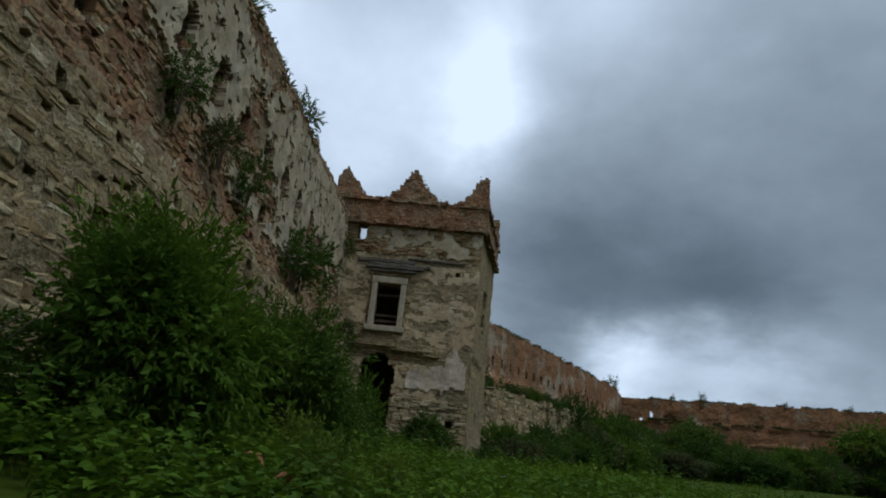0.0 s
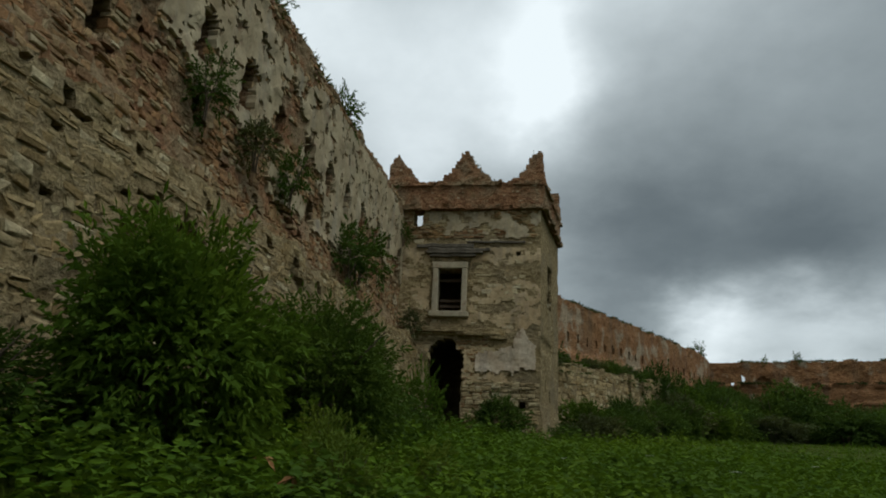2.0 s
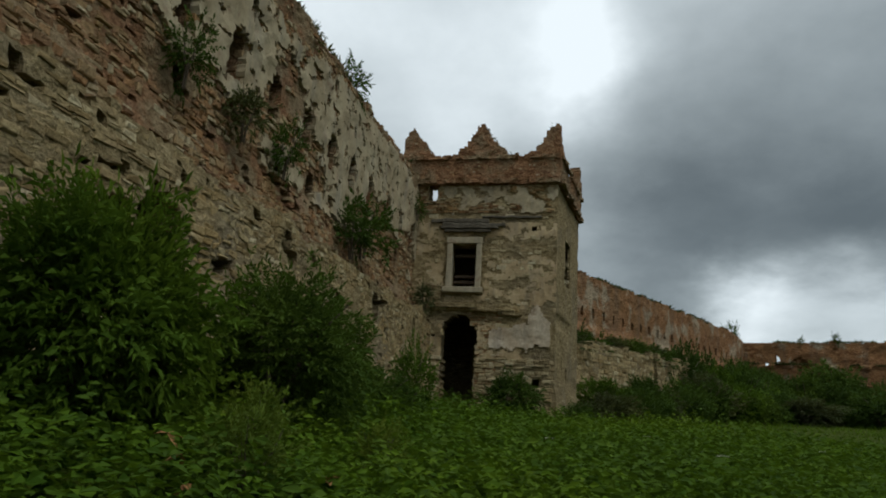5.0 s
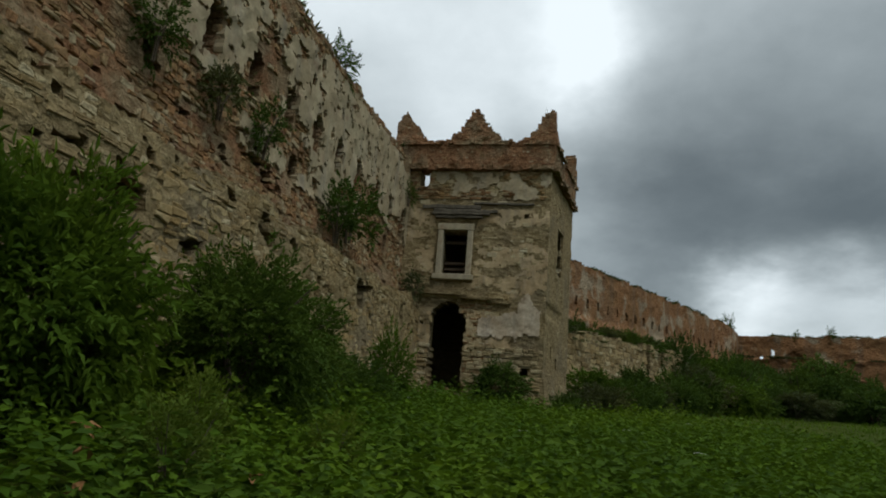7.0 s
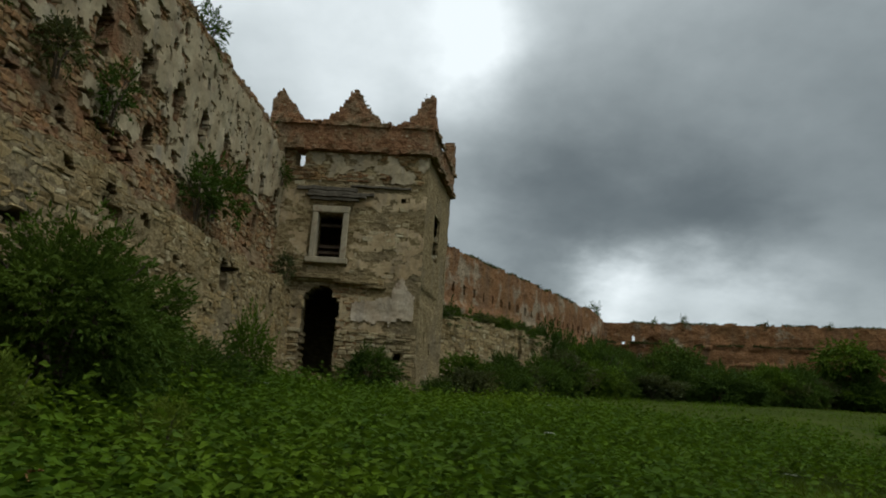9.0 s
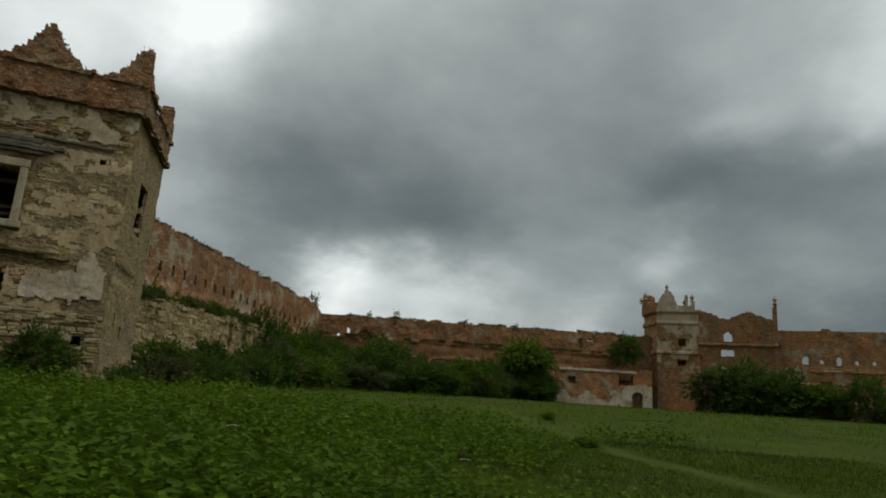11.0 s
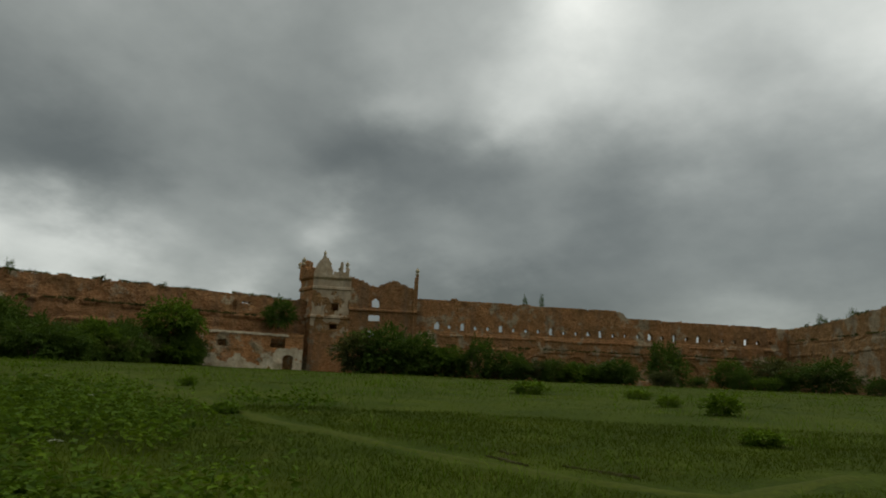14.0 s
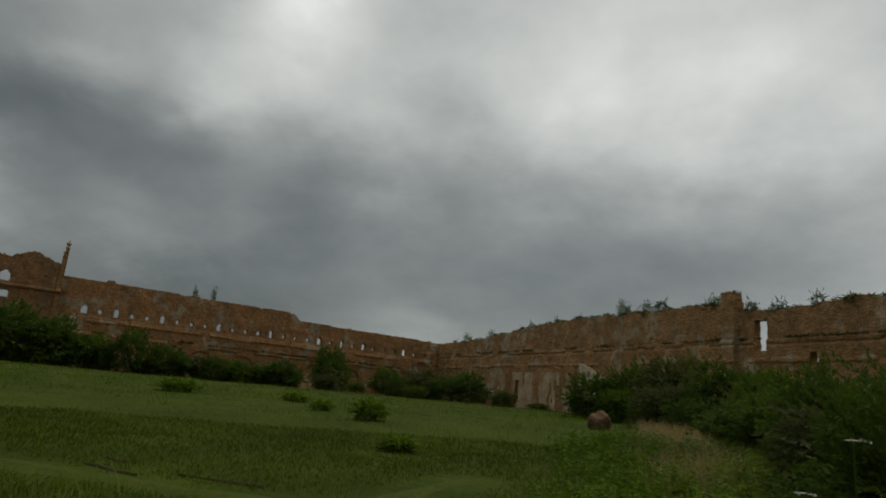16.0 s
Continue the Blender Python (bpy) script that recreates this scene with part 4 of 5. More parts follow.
# A leaning scrap of whitish gable beside the house front.
gable_scrap = holder("broken_gable", "broken whitish plastered gable standing among bushes", "ruin", at=(74, -4, 0))
GABLE = Face((77.0, -1.9), (70.6, -6.8))
move_in(shell("gable_wall", GABLE, LIME, 1.0, 7.4, 0.16, lambda u, v: v < 6.9 - 0.42 * u + (fbm(u * 1.2, 2.7, 3, 4) - 0.5) * 0.5, lambda u, v: (fbm(u, v, 4, 1) - 0.5) * 0.2, 0.6), gable_scrap)
# Plain walls that close the court behind the camera.
shell("wall_behind", Face((40.0, -35.7), (-2.0, -30.0)), BRICK_GREY, -0.5, 11.5, 0.5, lambda u, v: u > -1, lambda u, v: 0 * u, 0.8)
shell("wall_side", Face((-0.6, -30.0), (0.0, -21.9)), CORE_RED, -0.5, 11.0, 0.5, lambda u, v: u > -1, lambda u, v: 0 * u, 0.8)
for ob in list(bpy.data.objects):
    if ob.name in ("wall_behind", "wall_side"):
        tagged(ob, "plain masonry wall closing the court", "wall", kind="structure")


# ---- stones laid on the walls ----
def bare_a(u, v):
    return ~plaster_a(u, v) & ~open_a(u, v) & (v < wall_top_a(u) - 0.08)


lay_stones(FOOT_A, courses(14, 47.2, 0.0, 5.6, (0.09, 0.27), (0.13, 0.44), 3),
           lambda u, v: (v < foot_top(u) - 0.05) & ~open_foot(u, v) & (fbm(u * 0.8, v * 0.9, 3, 7) < 0.72), lambda u, v: relief_foot(u, v) - 0.004, 5, foot_a, (1, 4.5, 4.0), proud_by=0.03, uneven=0.65)
lay_stones(WALL_A, courses(14, 48.3, 5.2, 11.6, (0.07, 0.16), (0.12, 0.34), 8),
           lambda u, v: ~open_a(u, v) & (v < wall_top_a(u) - 0.08) & (fbm(u * 1.1, v * 1.4, 3, 0) < 0.62), lambda u, v: relief_a(u, v), 9, wall_a, (0, 7, 7.0), depth=0.2, proud_by=0.05, mats=(RED_STONE, RED_LOOSE), uneven=0.5)


def patch_front(u, v, at_foot=False):
    x = u - 0.3
    edge = (fbm(u * 1.6, v * 1.6, 4, 3) - 0.5) * 0.7
    lobe = (x > 3.4) & (x < 5.2) & (v > 4.05 + edge) & (v < 4.85 + edge * 0.7 + 0.12 * (x - 4.2))
    peak = (x > 4.95 + edge * 0.3) & (x < 5.86) & (v > 4.2 + edge * 0.4) & (v < 5.85 - 1.5 * np.abs(x - 5.3) + edge * 0.5)
    band = (v > 9.8 + edge * 0.6) & (v < 10.95) & (fbm(u * 1.1, v * 1.5, 4, 6) > 0.49) & (x > 0.9)
    return (lobe | peak if at_foot else band) & ~open_front(u, v)


def thin_coat(u, v):
    """Where a thin old coat still hides the joints of the tower's stones."""
    x = u - 0.3
    clear = ((abs(x - 2.21) < 0.86) & (v > 6.2) & (v < 8.75)) | (v > 9.3) | ((v > 5.0) & (v < 5.9) & (x < 4.6)) | (v < 3.3)
    return (fbm(u * 0.7, v * 1.1, 5, 4) > 0.50) & (fbm(u * 3, v * 4, 3, 2) < 0.62) & ~clear & ~open_front(u, v) & ~patch_front(u, v, True)


tower_face = under(new("stone_facing"), tower)
pale = in_tower(shell("plaster", TOWER_F, PLASTER, 3.4, 11.0, 0.07, patch_front, lambda u, v: relief_front(u, v) + 0.045 + (fbm(u * 1.4, v * 1.4, 4, 6) - 0.5) * 0.07, 0.05, 0.45))
tagged(pale, "grey remains of plaster", kind="stuff")
pale = in_tower(shell("plaster", TOWER_F, LIME, 3.4, 6.4, 0.07, lambda u, v: patch_front(u, v, True), lambda u, v: relief_front(u, v) + 0.06, 0.05, 0.4))
tagged(pale, "pale remains of limewash", kind="stuff")
coat = in_tower(shell("thin_plaster", TOWER_F, PLASTER_TAN, 3.2, 9.4, 0.075, thin_coat, lambda u, v: relief_front(u, v) + 0.012, 0.05, 0.45))
tagged(coat, "thin tan remains of plaster", kind="stuff")


def tower_blocks(face, rows, keep, relief, seed, near, limit, mats=None, depth=0.25, proud_by=0.035, uneven=0.2):
    made = stones(face, rows, keep, relief, seed, depth, proud_by, uneven)
    verts, faces = made
    quads, mids = faces.reshape(len(verts), -1, 4), verts.mean(1)
    order = np.argsort(((mids - np.array(near)) ** 2).sum(1))
    for k in order[:limit]:
        ob = new("stone", raw_mesh("stone", verts[k] - mids[k], quads[k] - k * 12, (mats or (TOWER_STONE, TOWER_LOOSE))[0]))
        ob.parent = tower_face
        ob.location = mids[k] - np.array((3, 28, 0))
    rest = order[limit:]
    if len(rest):
        shift = (np.arange(len(rest)) - rest) * 12
        ob = in_tower(new("stonework", raw_mesh("stonework", verts[rest].reshape(-1, 3), (quads[rest] + shift[:, None, None]).reshape(-1, 4), (mats or (TOWER_STONE, TOWER_LOOSE))[1])))
        tagged(ob, kind="stuff")


def clear_front(u, v):
    x = u - 0.3
    frame = ((abs(x - 2.21) < 0.83) & (v > 6.2) & (v < 8.72)) | ((abs(x - 0.68) < 0.4) & (v > 10.2))
    return ~open_front(u, v) & ~frame & (fbm(u * 0.9, v * 0.9, 3, 1) < 0.7)


tower_blocks(TOWER_F, courses(0.1, 6.3, 3.4, 10.9, (0.16, 0.3), (0.28, 0.8), 21), clear_front, lambda u, v: relief_front(u, v) - 0.03, 22, (3, 25, 5.5), 200)
tower_blocks(TOWER_F, courses(0.1, 6.4, 0.9, 3.5, (0.1, 0.22), (0.2, 0.5), 23), lambda u, v: ~open_front(u, v), lambda u, v: relief_front(u, v) + 0.02, 24, (3, 25, 2), 90, None, 0.25, 0.08, 0.35)
tower_blocks(TOWER_R, courses(0.1, 5.9, 0.9, 10.9, (0.15, 0.28), (0.3, 0.7), 25), lambda u, v: ~open_right(u, v) & (fbm(u * 0.9, v * 0.9, 3, 5) < 0.56), lambda u, v: relief_front(u, v) - 0.04, 26, (6, 26, 5), 0)
BRICKS = (BRICK_PIECE, BRICK_LOOSE)
tower_blocks(PARAPET_F, courses(0.05, 6.85, 11.1, 14, (0.075, 0.095), (0.16, 0.3), 27), lambda u, v: (v < parapet_top(u - 0.75) - 0.12) & (fbm(u * 1.5, v * 2, 3, 1) < 0.7), lambda u, v: (fbm(u * 3, v * 3, 4, 5) - 0.5) * 0.16 - 0.03, 28, (3, 25, 12), 0, BRICKS, 0.15)
tower_blocks(PARAPET_R, courses(0.05, 5.95, 11.1, 14, (0.075, 0.095), (0.16, 0.3), 29), lambda u, v: (v < side_top(u) - 0.12) & (fbm(u * 1.5, v * 2, 3, 1) < 0.7), lambda u, v: (fbm(u * 3, v * 3, 4, 5) - 0.5) * 0.16 - 0.03, 30, (6, 27, 12), 0, BRICKS, 0.15)
# Brick laid bare in the band under the parapet.
tower_blocks(TOWER_F, courses(0.5, 6.3, 9.75, 10.95, (0.075, 0.1), (0.16, 0.3), 37), lambda u, v: ~open_front(u, v) & ~patch_front(u, v) & (fbm(u * 1.3, v * 1.6, 3, 2) > 0.46), lambda u, v: relief_front(u, v) + 0.03, 38, (3, 25, 10), 0, (RED_STONE, RED_LOOSE), 0.15)
# Ruddy brick round the broken door and heaped stones at its foot.
tower_blocks(TOWER_F, courses(3.0, 4.1, 2.6, 5.5, (0.08, 0.11), (0.16, 0.3), 31), lambda u, v: ~open_front(u, v) & (fbm(u * 2, v * 2, 2, 1) > 0.35), lambda u, v: relief_front(u, v) + 0.0, 32, (3, 25, 4), 0, (RED_STONE, RED_LOOSE), 0.15)
# A weathered hood of thin slabs over the window, and broken ledges.
for lo, hi in (((1.3, 24.8, 8.86), (3.3, 25.05, 8.98)), ((1.15, 24.76, 9.0), (3.6, 25.05, 9.1)), ((0.7, 24.86, 9.28), (3.2, 25.05, 9.44)), ((2.9, 24.9, 9.5), (5.4, 25.05, 9.6)), ((1.2, 24.84, 9.12), (3.9, 25.05, 9.26)), ((2.6, 24.84, 5.5), (4.4, 25.05, 5.62)), ((0.9, 24.82, 5.62), (2.9, 25.05, 5.8)), ((3.9, 24.86, 5.36), (4.7, 25.05, 5.5))):
    bm = box_bm(bmesh.new(), lo, hi, 0.02)
    bmesh.ops.subdivide_edges(bm, edges=[e for e in bm.edges if e.calc_length() > 0.6], cuts=14)
    for v in bm.verts:
        wob = noise.noise_vector(v.co * 2.3) * 0.07
        v.co += Vector((0, wob.y, wob.z * 0.6))
    in_tower(part("ledge_slab", bm, DARK_STONE if lo[2] > 8.5 else CORE, tower))
rng = random.Random(5)
heap = holder("stone_heap", "heap of fallen pale stones at the broken doorway", "stones", at=(2.3, 24.5, 1.0))
for k in range(46):
    bm = box_bm(bmesh.new(), (-0.5, -0.5, -0.5), (0.5, 0.5, 0.5), 0.14)
    for v in bm.verts:
        v.co += Vector([rng.uniform(-0.1, 0.1) for _ in range(3)])
    x, y = rng.uniform(-1.3, 1.5), rng.uniform(-0.5, 0.45)
    ob = part("stone", bm, STONE, heap)
    ob.matrix_basis = Matrix.LocRotScale((x, y, 0.05 + max(0, 0.55 - abs(x) * 0.3) * rng.random() + 0.25 * (y > 0)), Euler((rng.uniform(-0.3, 0.3), rng.uniform(-0.3, 0.3), rng.uniform(0, 3))), (rng.uniform(0.2, 0.5), rng.uniform(0.2, 0.4), rng.uniform(0.12, 0.22)))
lay_stones(TERRACE, courses(6, 29, 1.2, 6.8, (0.2, 0.36), (0.3, 0.85), 33), lambda u, v: v < terrace_top(u) - 0.1, lambda u, v: (fbm(u * 1.2, v * 1.5, 4, 1) - 0.5) * 0.3, 34, terrace, (9, 37, 4), limit=120)


# ---- plants ----
def leaf_arrays(base, way, size, rng, wide=0.42, fold=0.25):
    """Folded pointed leaves: base points, directions and lengths -> verts, triangles."""
    n = len(base)
    way = way / np.linalg.norm(way, axis=1, keepdims=True)
    side = np.cross(way, rng.normal(0, 0.45, (n, 3)) + (0, 0, 1))
    side /= np.linalg.norm(side, axis=1, keepdims=True) + 1e-9
    lift = np.cross(side, way)
    length = size[:, None]
    mid = base + way * length * 0.45
    verts = np.stack([base, mid + side * length * wide * 0.5 + lift * length * fold * 0.3, base + way * length - lift * length * 0.12, mid - side * length * wide * 0.5 + lift * length * fold * 0.3], 1)
    ids = np.arange(n)[:, None] * 4
    faces = np.concatenate([ids + np.array([[0, 1, 2]]), ids + np.array([[0, 2, 3]])], 1).reshape(-1, 3)
    return verts.reshape(-1, 3), faces


def tube(points, radii, sides=6):
    points = [Vector(p) for p in points]
    verts, faces = [], []
    for k, p in enumerate(points):
        ahead = (points[min(k + 1, len(points) - 1)] - points[max(k - 1, 0)]).normalized()
        side = ahead.orthogonal().normalized()
        other = ahead.cross(side)
        for s in range(sides):
            a = 2 * math.pi * s / sides
            verts.append(p + (side * math.cos(a) + other * math.sin(a)) * radii[k])
    for k in range(len(points) - 1):
        for s in range(sides):
            m = (s + 1) % sides
            faces.append((k * sides + s, k * sides + m, (k + 1) * sides + m, (k + 1) * sides + s))
    return verts, faces


def lumpy(ways, rng, count=24, depth=0.6):
    bumps = rng.normal(0, 1, (count, 3))
    bumps /= np.linalg.norm(bumps, axis=1, keepdims=True)
    return 1 - depth + depth * np.max(np.exp(-(1 - ways @ bumps.T) * 9), axis=1)


def shrub(name, label, category, group, seed, leaf_mat, twigs, per, leaf, tall=1.0, airy=0.0, droop=0.5, stems=7, wide=0.42):
    """A shrub of unit radius and height: stems that fork, and a crown of leafy sprays with an uneven outline."""
    rng, rnd = np.random.RandomState(seed), random.Random(seed)
    root = holder(name, label, category, group)
    ways = rng.normal(0, 1, (twigs, 3))
    ways[:, 2] = ways[:, 2] * 0.9 + 0.15
    ways /= np.linalg.norm(ways, axis=1, keepdims=True)
    reach = lumpy(ways, rng) * (0.45 + 0.55 * rng.rand(twigs) ** (0.45 + airy)) * rng.uniform(0.85, 1.14, twigs)
    level = np.hypot(ways[:, 0], ways[:, 1])[:, None] + 1e-6
    skirt = np.where(ways[:, 2:] < 0, (1 - 0.3 * np.abs(ways[:, 2:])) / level, 1.0)
    ends = ways * reach[:, None] * np.concatenate([skirt, skirt, np.full((twigs, 1), 0.56)], 1) + (0, 0, 0.44)
    ends[:, 2] = np.maximum(ends[:, 2], 0.03)
    outward = ways + rng.normal(0, 0.35, (twigs, 3)) + np.array([0, 0, 0.25 - droop])
    outward[:, 2] = outward[:, 2] * 0.45 + 0.1
    outward /= np.linalg.norm(outward, axis=1, keepdims=True)
    base, way, size = [], [], []
    span = leaf * per * 0.28
    across = np.cross(outward, (0, 0, 1.0))
    across /= np.linalg.norm(across, axis=1, keepdims=True) + 1e-9
    for k in range(per):
        along = (k // 2 + 0.5) / (per / 2)
        turn = 1 if k % 2 else -1
        base.append(ends + outward * span * along - (0, 0, 1) * np.array([[1.0]]) * span * along**2 * droop * 0.6)
        way.append(outward * 0.75 + across * turn * (0.0 if k == per - 1 else 0.8) + rng.normal(0, 0.18, (twigs, 3)) - np.array([0, 0, 0.25 * droop]))
        size.append(leaf * rng.uniform(0.65, 1.2, twigs))
    verts, faces = leaf_arrays(np.concatenate(base), np.concatenate(way), np.concatenate(size), rng, wide)
    verts[:, 2] *= tall
    under(new("crown", raw_mesh("crown", verts, faces, leaf_mat)), root)
    for s in range(stems):
        a, r = rnd.uniform(0, 6.28), rnd.uniform(0.3, 0.75)
        points = [Vector((math.cos(a) * 0.06, math.sin(a) * 0.06, -0.06))]
        for k in range(1, 5):
            q = k / 4
            points.append(Vector((math.cos(a) * r * q**1.4 + rnd.uniform(-0.03, 0.03), math.sin(a) * r * q**1.4 + rnd.uniform(-0.03, 0.03), (0.2 + 0.65 * rnd.uniform(0.8, 1)) * q * tall)))
        radii = [0.026 * (1 - 0.8 * k / 4) for k in range(5)]
        verts, faces = tube(points, radii)
        under(new("stem", raw_mesh("stem", verts, faces, BARK, True)), root)
    return root


def set_at(ob, x, y, radius, top, turn=0.0, z=None):
    ground = float(terrain(x, y)) - 0.03 if z is None else z
    m = Matrix.LocRotScale((x, y, ground), Euler((0, 0, turn)), (radius, radius, top - ground))
    ob.matrix_basis = m
    return ob


def copies(ob, x, y, radius, top, turn=0.0, z=None):
    ground = float(terrain(x, y)) - 0.03 if z is None else z
    return copy_thing(ob, Matrix.LocRotScale((x, y, ground), Euler((0, 0, turn)), (radius / ob.scale[0], radius / ob.scale[1], (top - ground) / ob.scale[2])))


# The near shrubs below the long wall.
set_at(shrub("elder_bush", "large bright green elder bush below the stone wall", "bush", "", 41, LEAF, 2600, 7, 0.085, airy=0.45, droop=0.2, stems=9, wide=0.36), 2.8, 3.75, 1.2, 3.5)
set_at(shrub("dark_bush", "dense dark green bush beside the elder", "bush", "", 42, LEAF_DARK, 2600, 7, 0.062, airy=0.15, droop=0.25, stems=9), 3.3, 6.5, 1.3, 3.3)
set_at(shrub("dark_bush", "dark green bush below the ledge of the wall", "bush", "", 49, LEAF_DARK, 2200, 7, 0.062, airy=0.2, droop=0.25, stems=9), 3.0, 8.2, 1.25, 3.15, 1.0)
set_at(shrub("dark_bush", "low shaded bush under the stone wall", "bush", "", 43, LEAF_DARK, 1500, 7, 0.07, airy=0.2, droop=0.3), 1.9, 2.2, 0.95, 2.3)
set_at(shrub("pale_bush", "thin bush with dusty leaves against the wall", "bush", "", 44, LEAF_GREY, 700, 5, 0.06, airy=0.5, droop=0.2), 2.0, 9.6, 1.2, 3.3)
set_at(shrub("dark_bush", "small dark bush at the wall foot", "bush", "", 45, LEAF_DARK, 1100, 7, 0.075, droop=0.25), 3.3, 10.2, 1.05, 2.3)
set_at(shrub("young_tree", "slender leafy sapling beside the wall foot", "tree", "", 46, LEAF, 460, 7, 0.11, tall=1.0, airy=0.3, droop=0.2), 3.7, 11.9, 0.5, 2.95)
set_at(shrub("dark_bush", "spreading dark bush at the foot of the tower", "bush", "", 47, LEAF_DARK, 1200, 7, 0.085, droop=0.25), 4.5, 24.0, 1.25, 3.1)
set_at(shrub("elder_bush", "elder bush with pale flower heads beside the path", "bush", "", 48, LEAF_DARK, 3800, 7, 0.052, droop=0.3, airy=0.3, stems=6), 15.35, -2.15, 1.45, 2.35)

# Bushes along the far walls.
far_leaf = (LEAF_DARK, LEAF, LEAF_DARK, LEAF_GREY)
kinds = [shrub("far_bush", "dense green bush along the foot of the far walls", "bush", "bushes along the walls", 60 + k, far_leaf[k], 1100, 5, 0.085, airy=0.1 * k, droop=0.2, stems=4, wide=0.6) for k in range(4)]
FAR_BUSHES = [
    (9.0, 34.3, 1.6, 3.14), (11.0, 38.2, 2.0, 3.37), (13.1, 42.0, 2.0, 4.21), (15.4, 45.7, 2.3, 5.18), (18.3, 51.3, 2.2, 5.22), (24.0, 64.3, 3.14, 4.88),
    (28.5, 69.4, 2.81, 6.92), (24.3, 56.0, 2.6, 4.22), (29.8, 56.3, 2.7, 5.0), (32.4, 57.4, 2.5, 4.7), (37.2, 61.8, 2.2, 6.5), (40.3, 62.5, 2.0, 5.6), (47.4, 65.4, 2.0, 4.89),
]
FAR_BUSHES += [
    (61.6, 53.0, 3.0, 7.4), (63.0, 50.1, 3.9, 7.8), (64.4, 47.0, 3.5, 6.9), (66.1, 44.7, 2.8, 6.0), (68.6, 41.4, 2.2, 6.5), (70.6, 38.3, 2.5, 5.2), (73.2, 35.7, 2.5, 4.8),
    (75.7, 33.1, 2.9, 4.5), (78.2, 30.1, 3.0, 5.0), (82.9, 33.7, 2.1, 4.5), (87.5, 27.4, 2.5, 7.5), (91.5, 21.0, 2.5, 5.7), (92.6, 16.1, 3.2, 6.4), (89.3, 11.0, 3.3, 6.0),
]
FAR_BUSHES += [
    (81.8, 5.8, 1.4, 3.9), (80.0, 2.1, 1.2, 2.9), (61.9, -2.4, 2.3, 5.1), (61.7, -5.3, 2.6, 6.0), (59.2, -8.1, 2.8, 7.2), (50.9, -9.0, 2.8, 5.6), (44.6, -9.4, 2.2, 4.6), (36.5, -8.5, 1.9, 4.1),
    (30.5, -8.0, 1.8, 3.4), (24.5, -6.5, 1.6, 2.9), (8.2, 25.4, 1.1, 2.7), (9.7, 29.0, 1.3, 3.0), (7.0, 24.4, 0.7, 2.1), (54.0, -13.0, 2.8, 6.2), (20.5, -4.6, 1.4, 2.6),
]
rng = random.Random(3)
# Bushes under the far wall, up to the ruin.
for k in range(24):
    s, w = 1 + k * 1.15, rng.uniform(2.5, 8.0)
    x, y = WALL_C.p + WALL_C.d * s + WALL_C.n * w
    FAR_BUSHES.append((float(x), float(y), rng.uniform(1.6, 2.6), 7.9 - 0.3 * w + rng.uniform(-1.2, 0.8)))
for x, y, r, top in ((48.4, 66.0, 1.9, 6.4), (50.2, 67.4, 1.8, 5.6)):
    FAR_BUSHES.append((x, y, r, top))
# Bushes that climb the broken terrace up to the bent wall.
for k in range(26):
    s, w = 27 + k * 1.15, rng.uniform(2.5, 7.5)
    x, y = START_B + DIR_B * s + OUT_B * w
    FAR_BUSHES.append((float(x), float(y), rng.uniform(1.5, 2.4), 9.2 - 0.5 * w + rng.uniform(-0.6, 0.5)))
# Hedges that fill the foot of the far walls.
for line, low, high, every in ((((8.6, 32.5), (18.5, 50.5), (25, 60), (40, 61.5)), 1.5, 2.7, 1.6), (((60, 52), (74, 33.5), (84, 23), (90, 12)), 1.2, 2.8, 3.4), (((66, -2), (58, -5), (40, -8), (22, -5.2)), 1.4, 3.0, 2.4)):
    for (x0, y0), (x1, y1) in zip(line[:-1], line[1:]):
        count = max(1, round(math.hypot(x1 - x0, y1 - y0) / every))
        for k in range(count):
            q = (k + rng.random() * 0.6) / count
            x, y = x0 + (x1 - x0) * q + rng.uniform(-1, 1), y0 + (y1 - y0) * q + rng.uniform(-1, 1)
            FAR_BUSHES.append((x, y, rng.uniform(1.0, 1.9), float(terrain(x, y)) + rng.uniform(low, high)))
for k, (x, y, r, top) in enumerate(FAR_BUSHES):
    if k < 4:
        set_at(kinds[k], x, y, r, top, 0)
    else:
        copies(kinds[(k * 7 + k // 3) % 4], x, y, r * 1.12, top, rng.uniform(0, 6.28))
# Clumps of tall weeds out in the meadow.
clump = set_at(shrub("weed_clump", "low clump of broad-leaved weeds in the meadow", "weeds", "weed clumps in the meadow", 75, WEED, 260, 6, 0.17, airy=0.6, droop=0.1, stems=4, wide=0.6), 42.3, 20.0, 1.2, float(terrain(42.3, 20.0)) + 0.7)
for x, y, r, h in ((35.2, 7.5, 0.8, 0.8), (38, 10.5, 0.6, 0.5), (20.2, 17.0, 0.5, 0.3), (27.5, 4.5, 0.6, 0.4), (45.0, 14.5, 0.8, 0.5), (24.8, 26.5, 0.4, 0.4)):
    copies(clump, x, y, r, float(terrain(x, y)) + h, x)
set_at(shrub("round_tree", "leafy bright green tree before the far wall", "tree", "", 71, LEAF, 1300, 5, 0.085, airy=0.15, stems=5, wide=0.6), 47.8, 67.8, 3.9, 9.7, 0.0, 4.6)
set_at(shrub("round_tree", "dark spreading tree before the far wall", "tree", "", 72, LEAF_DARK, 1300, 5, 0.085, stems=5, wide=0.6), 32.0, 72.5, 3.2, 8.9)
copies(kinds[0], 60.6, 66.0, 2.3, 11.0, 1.0, z=7.4)

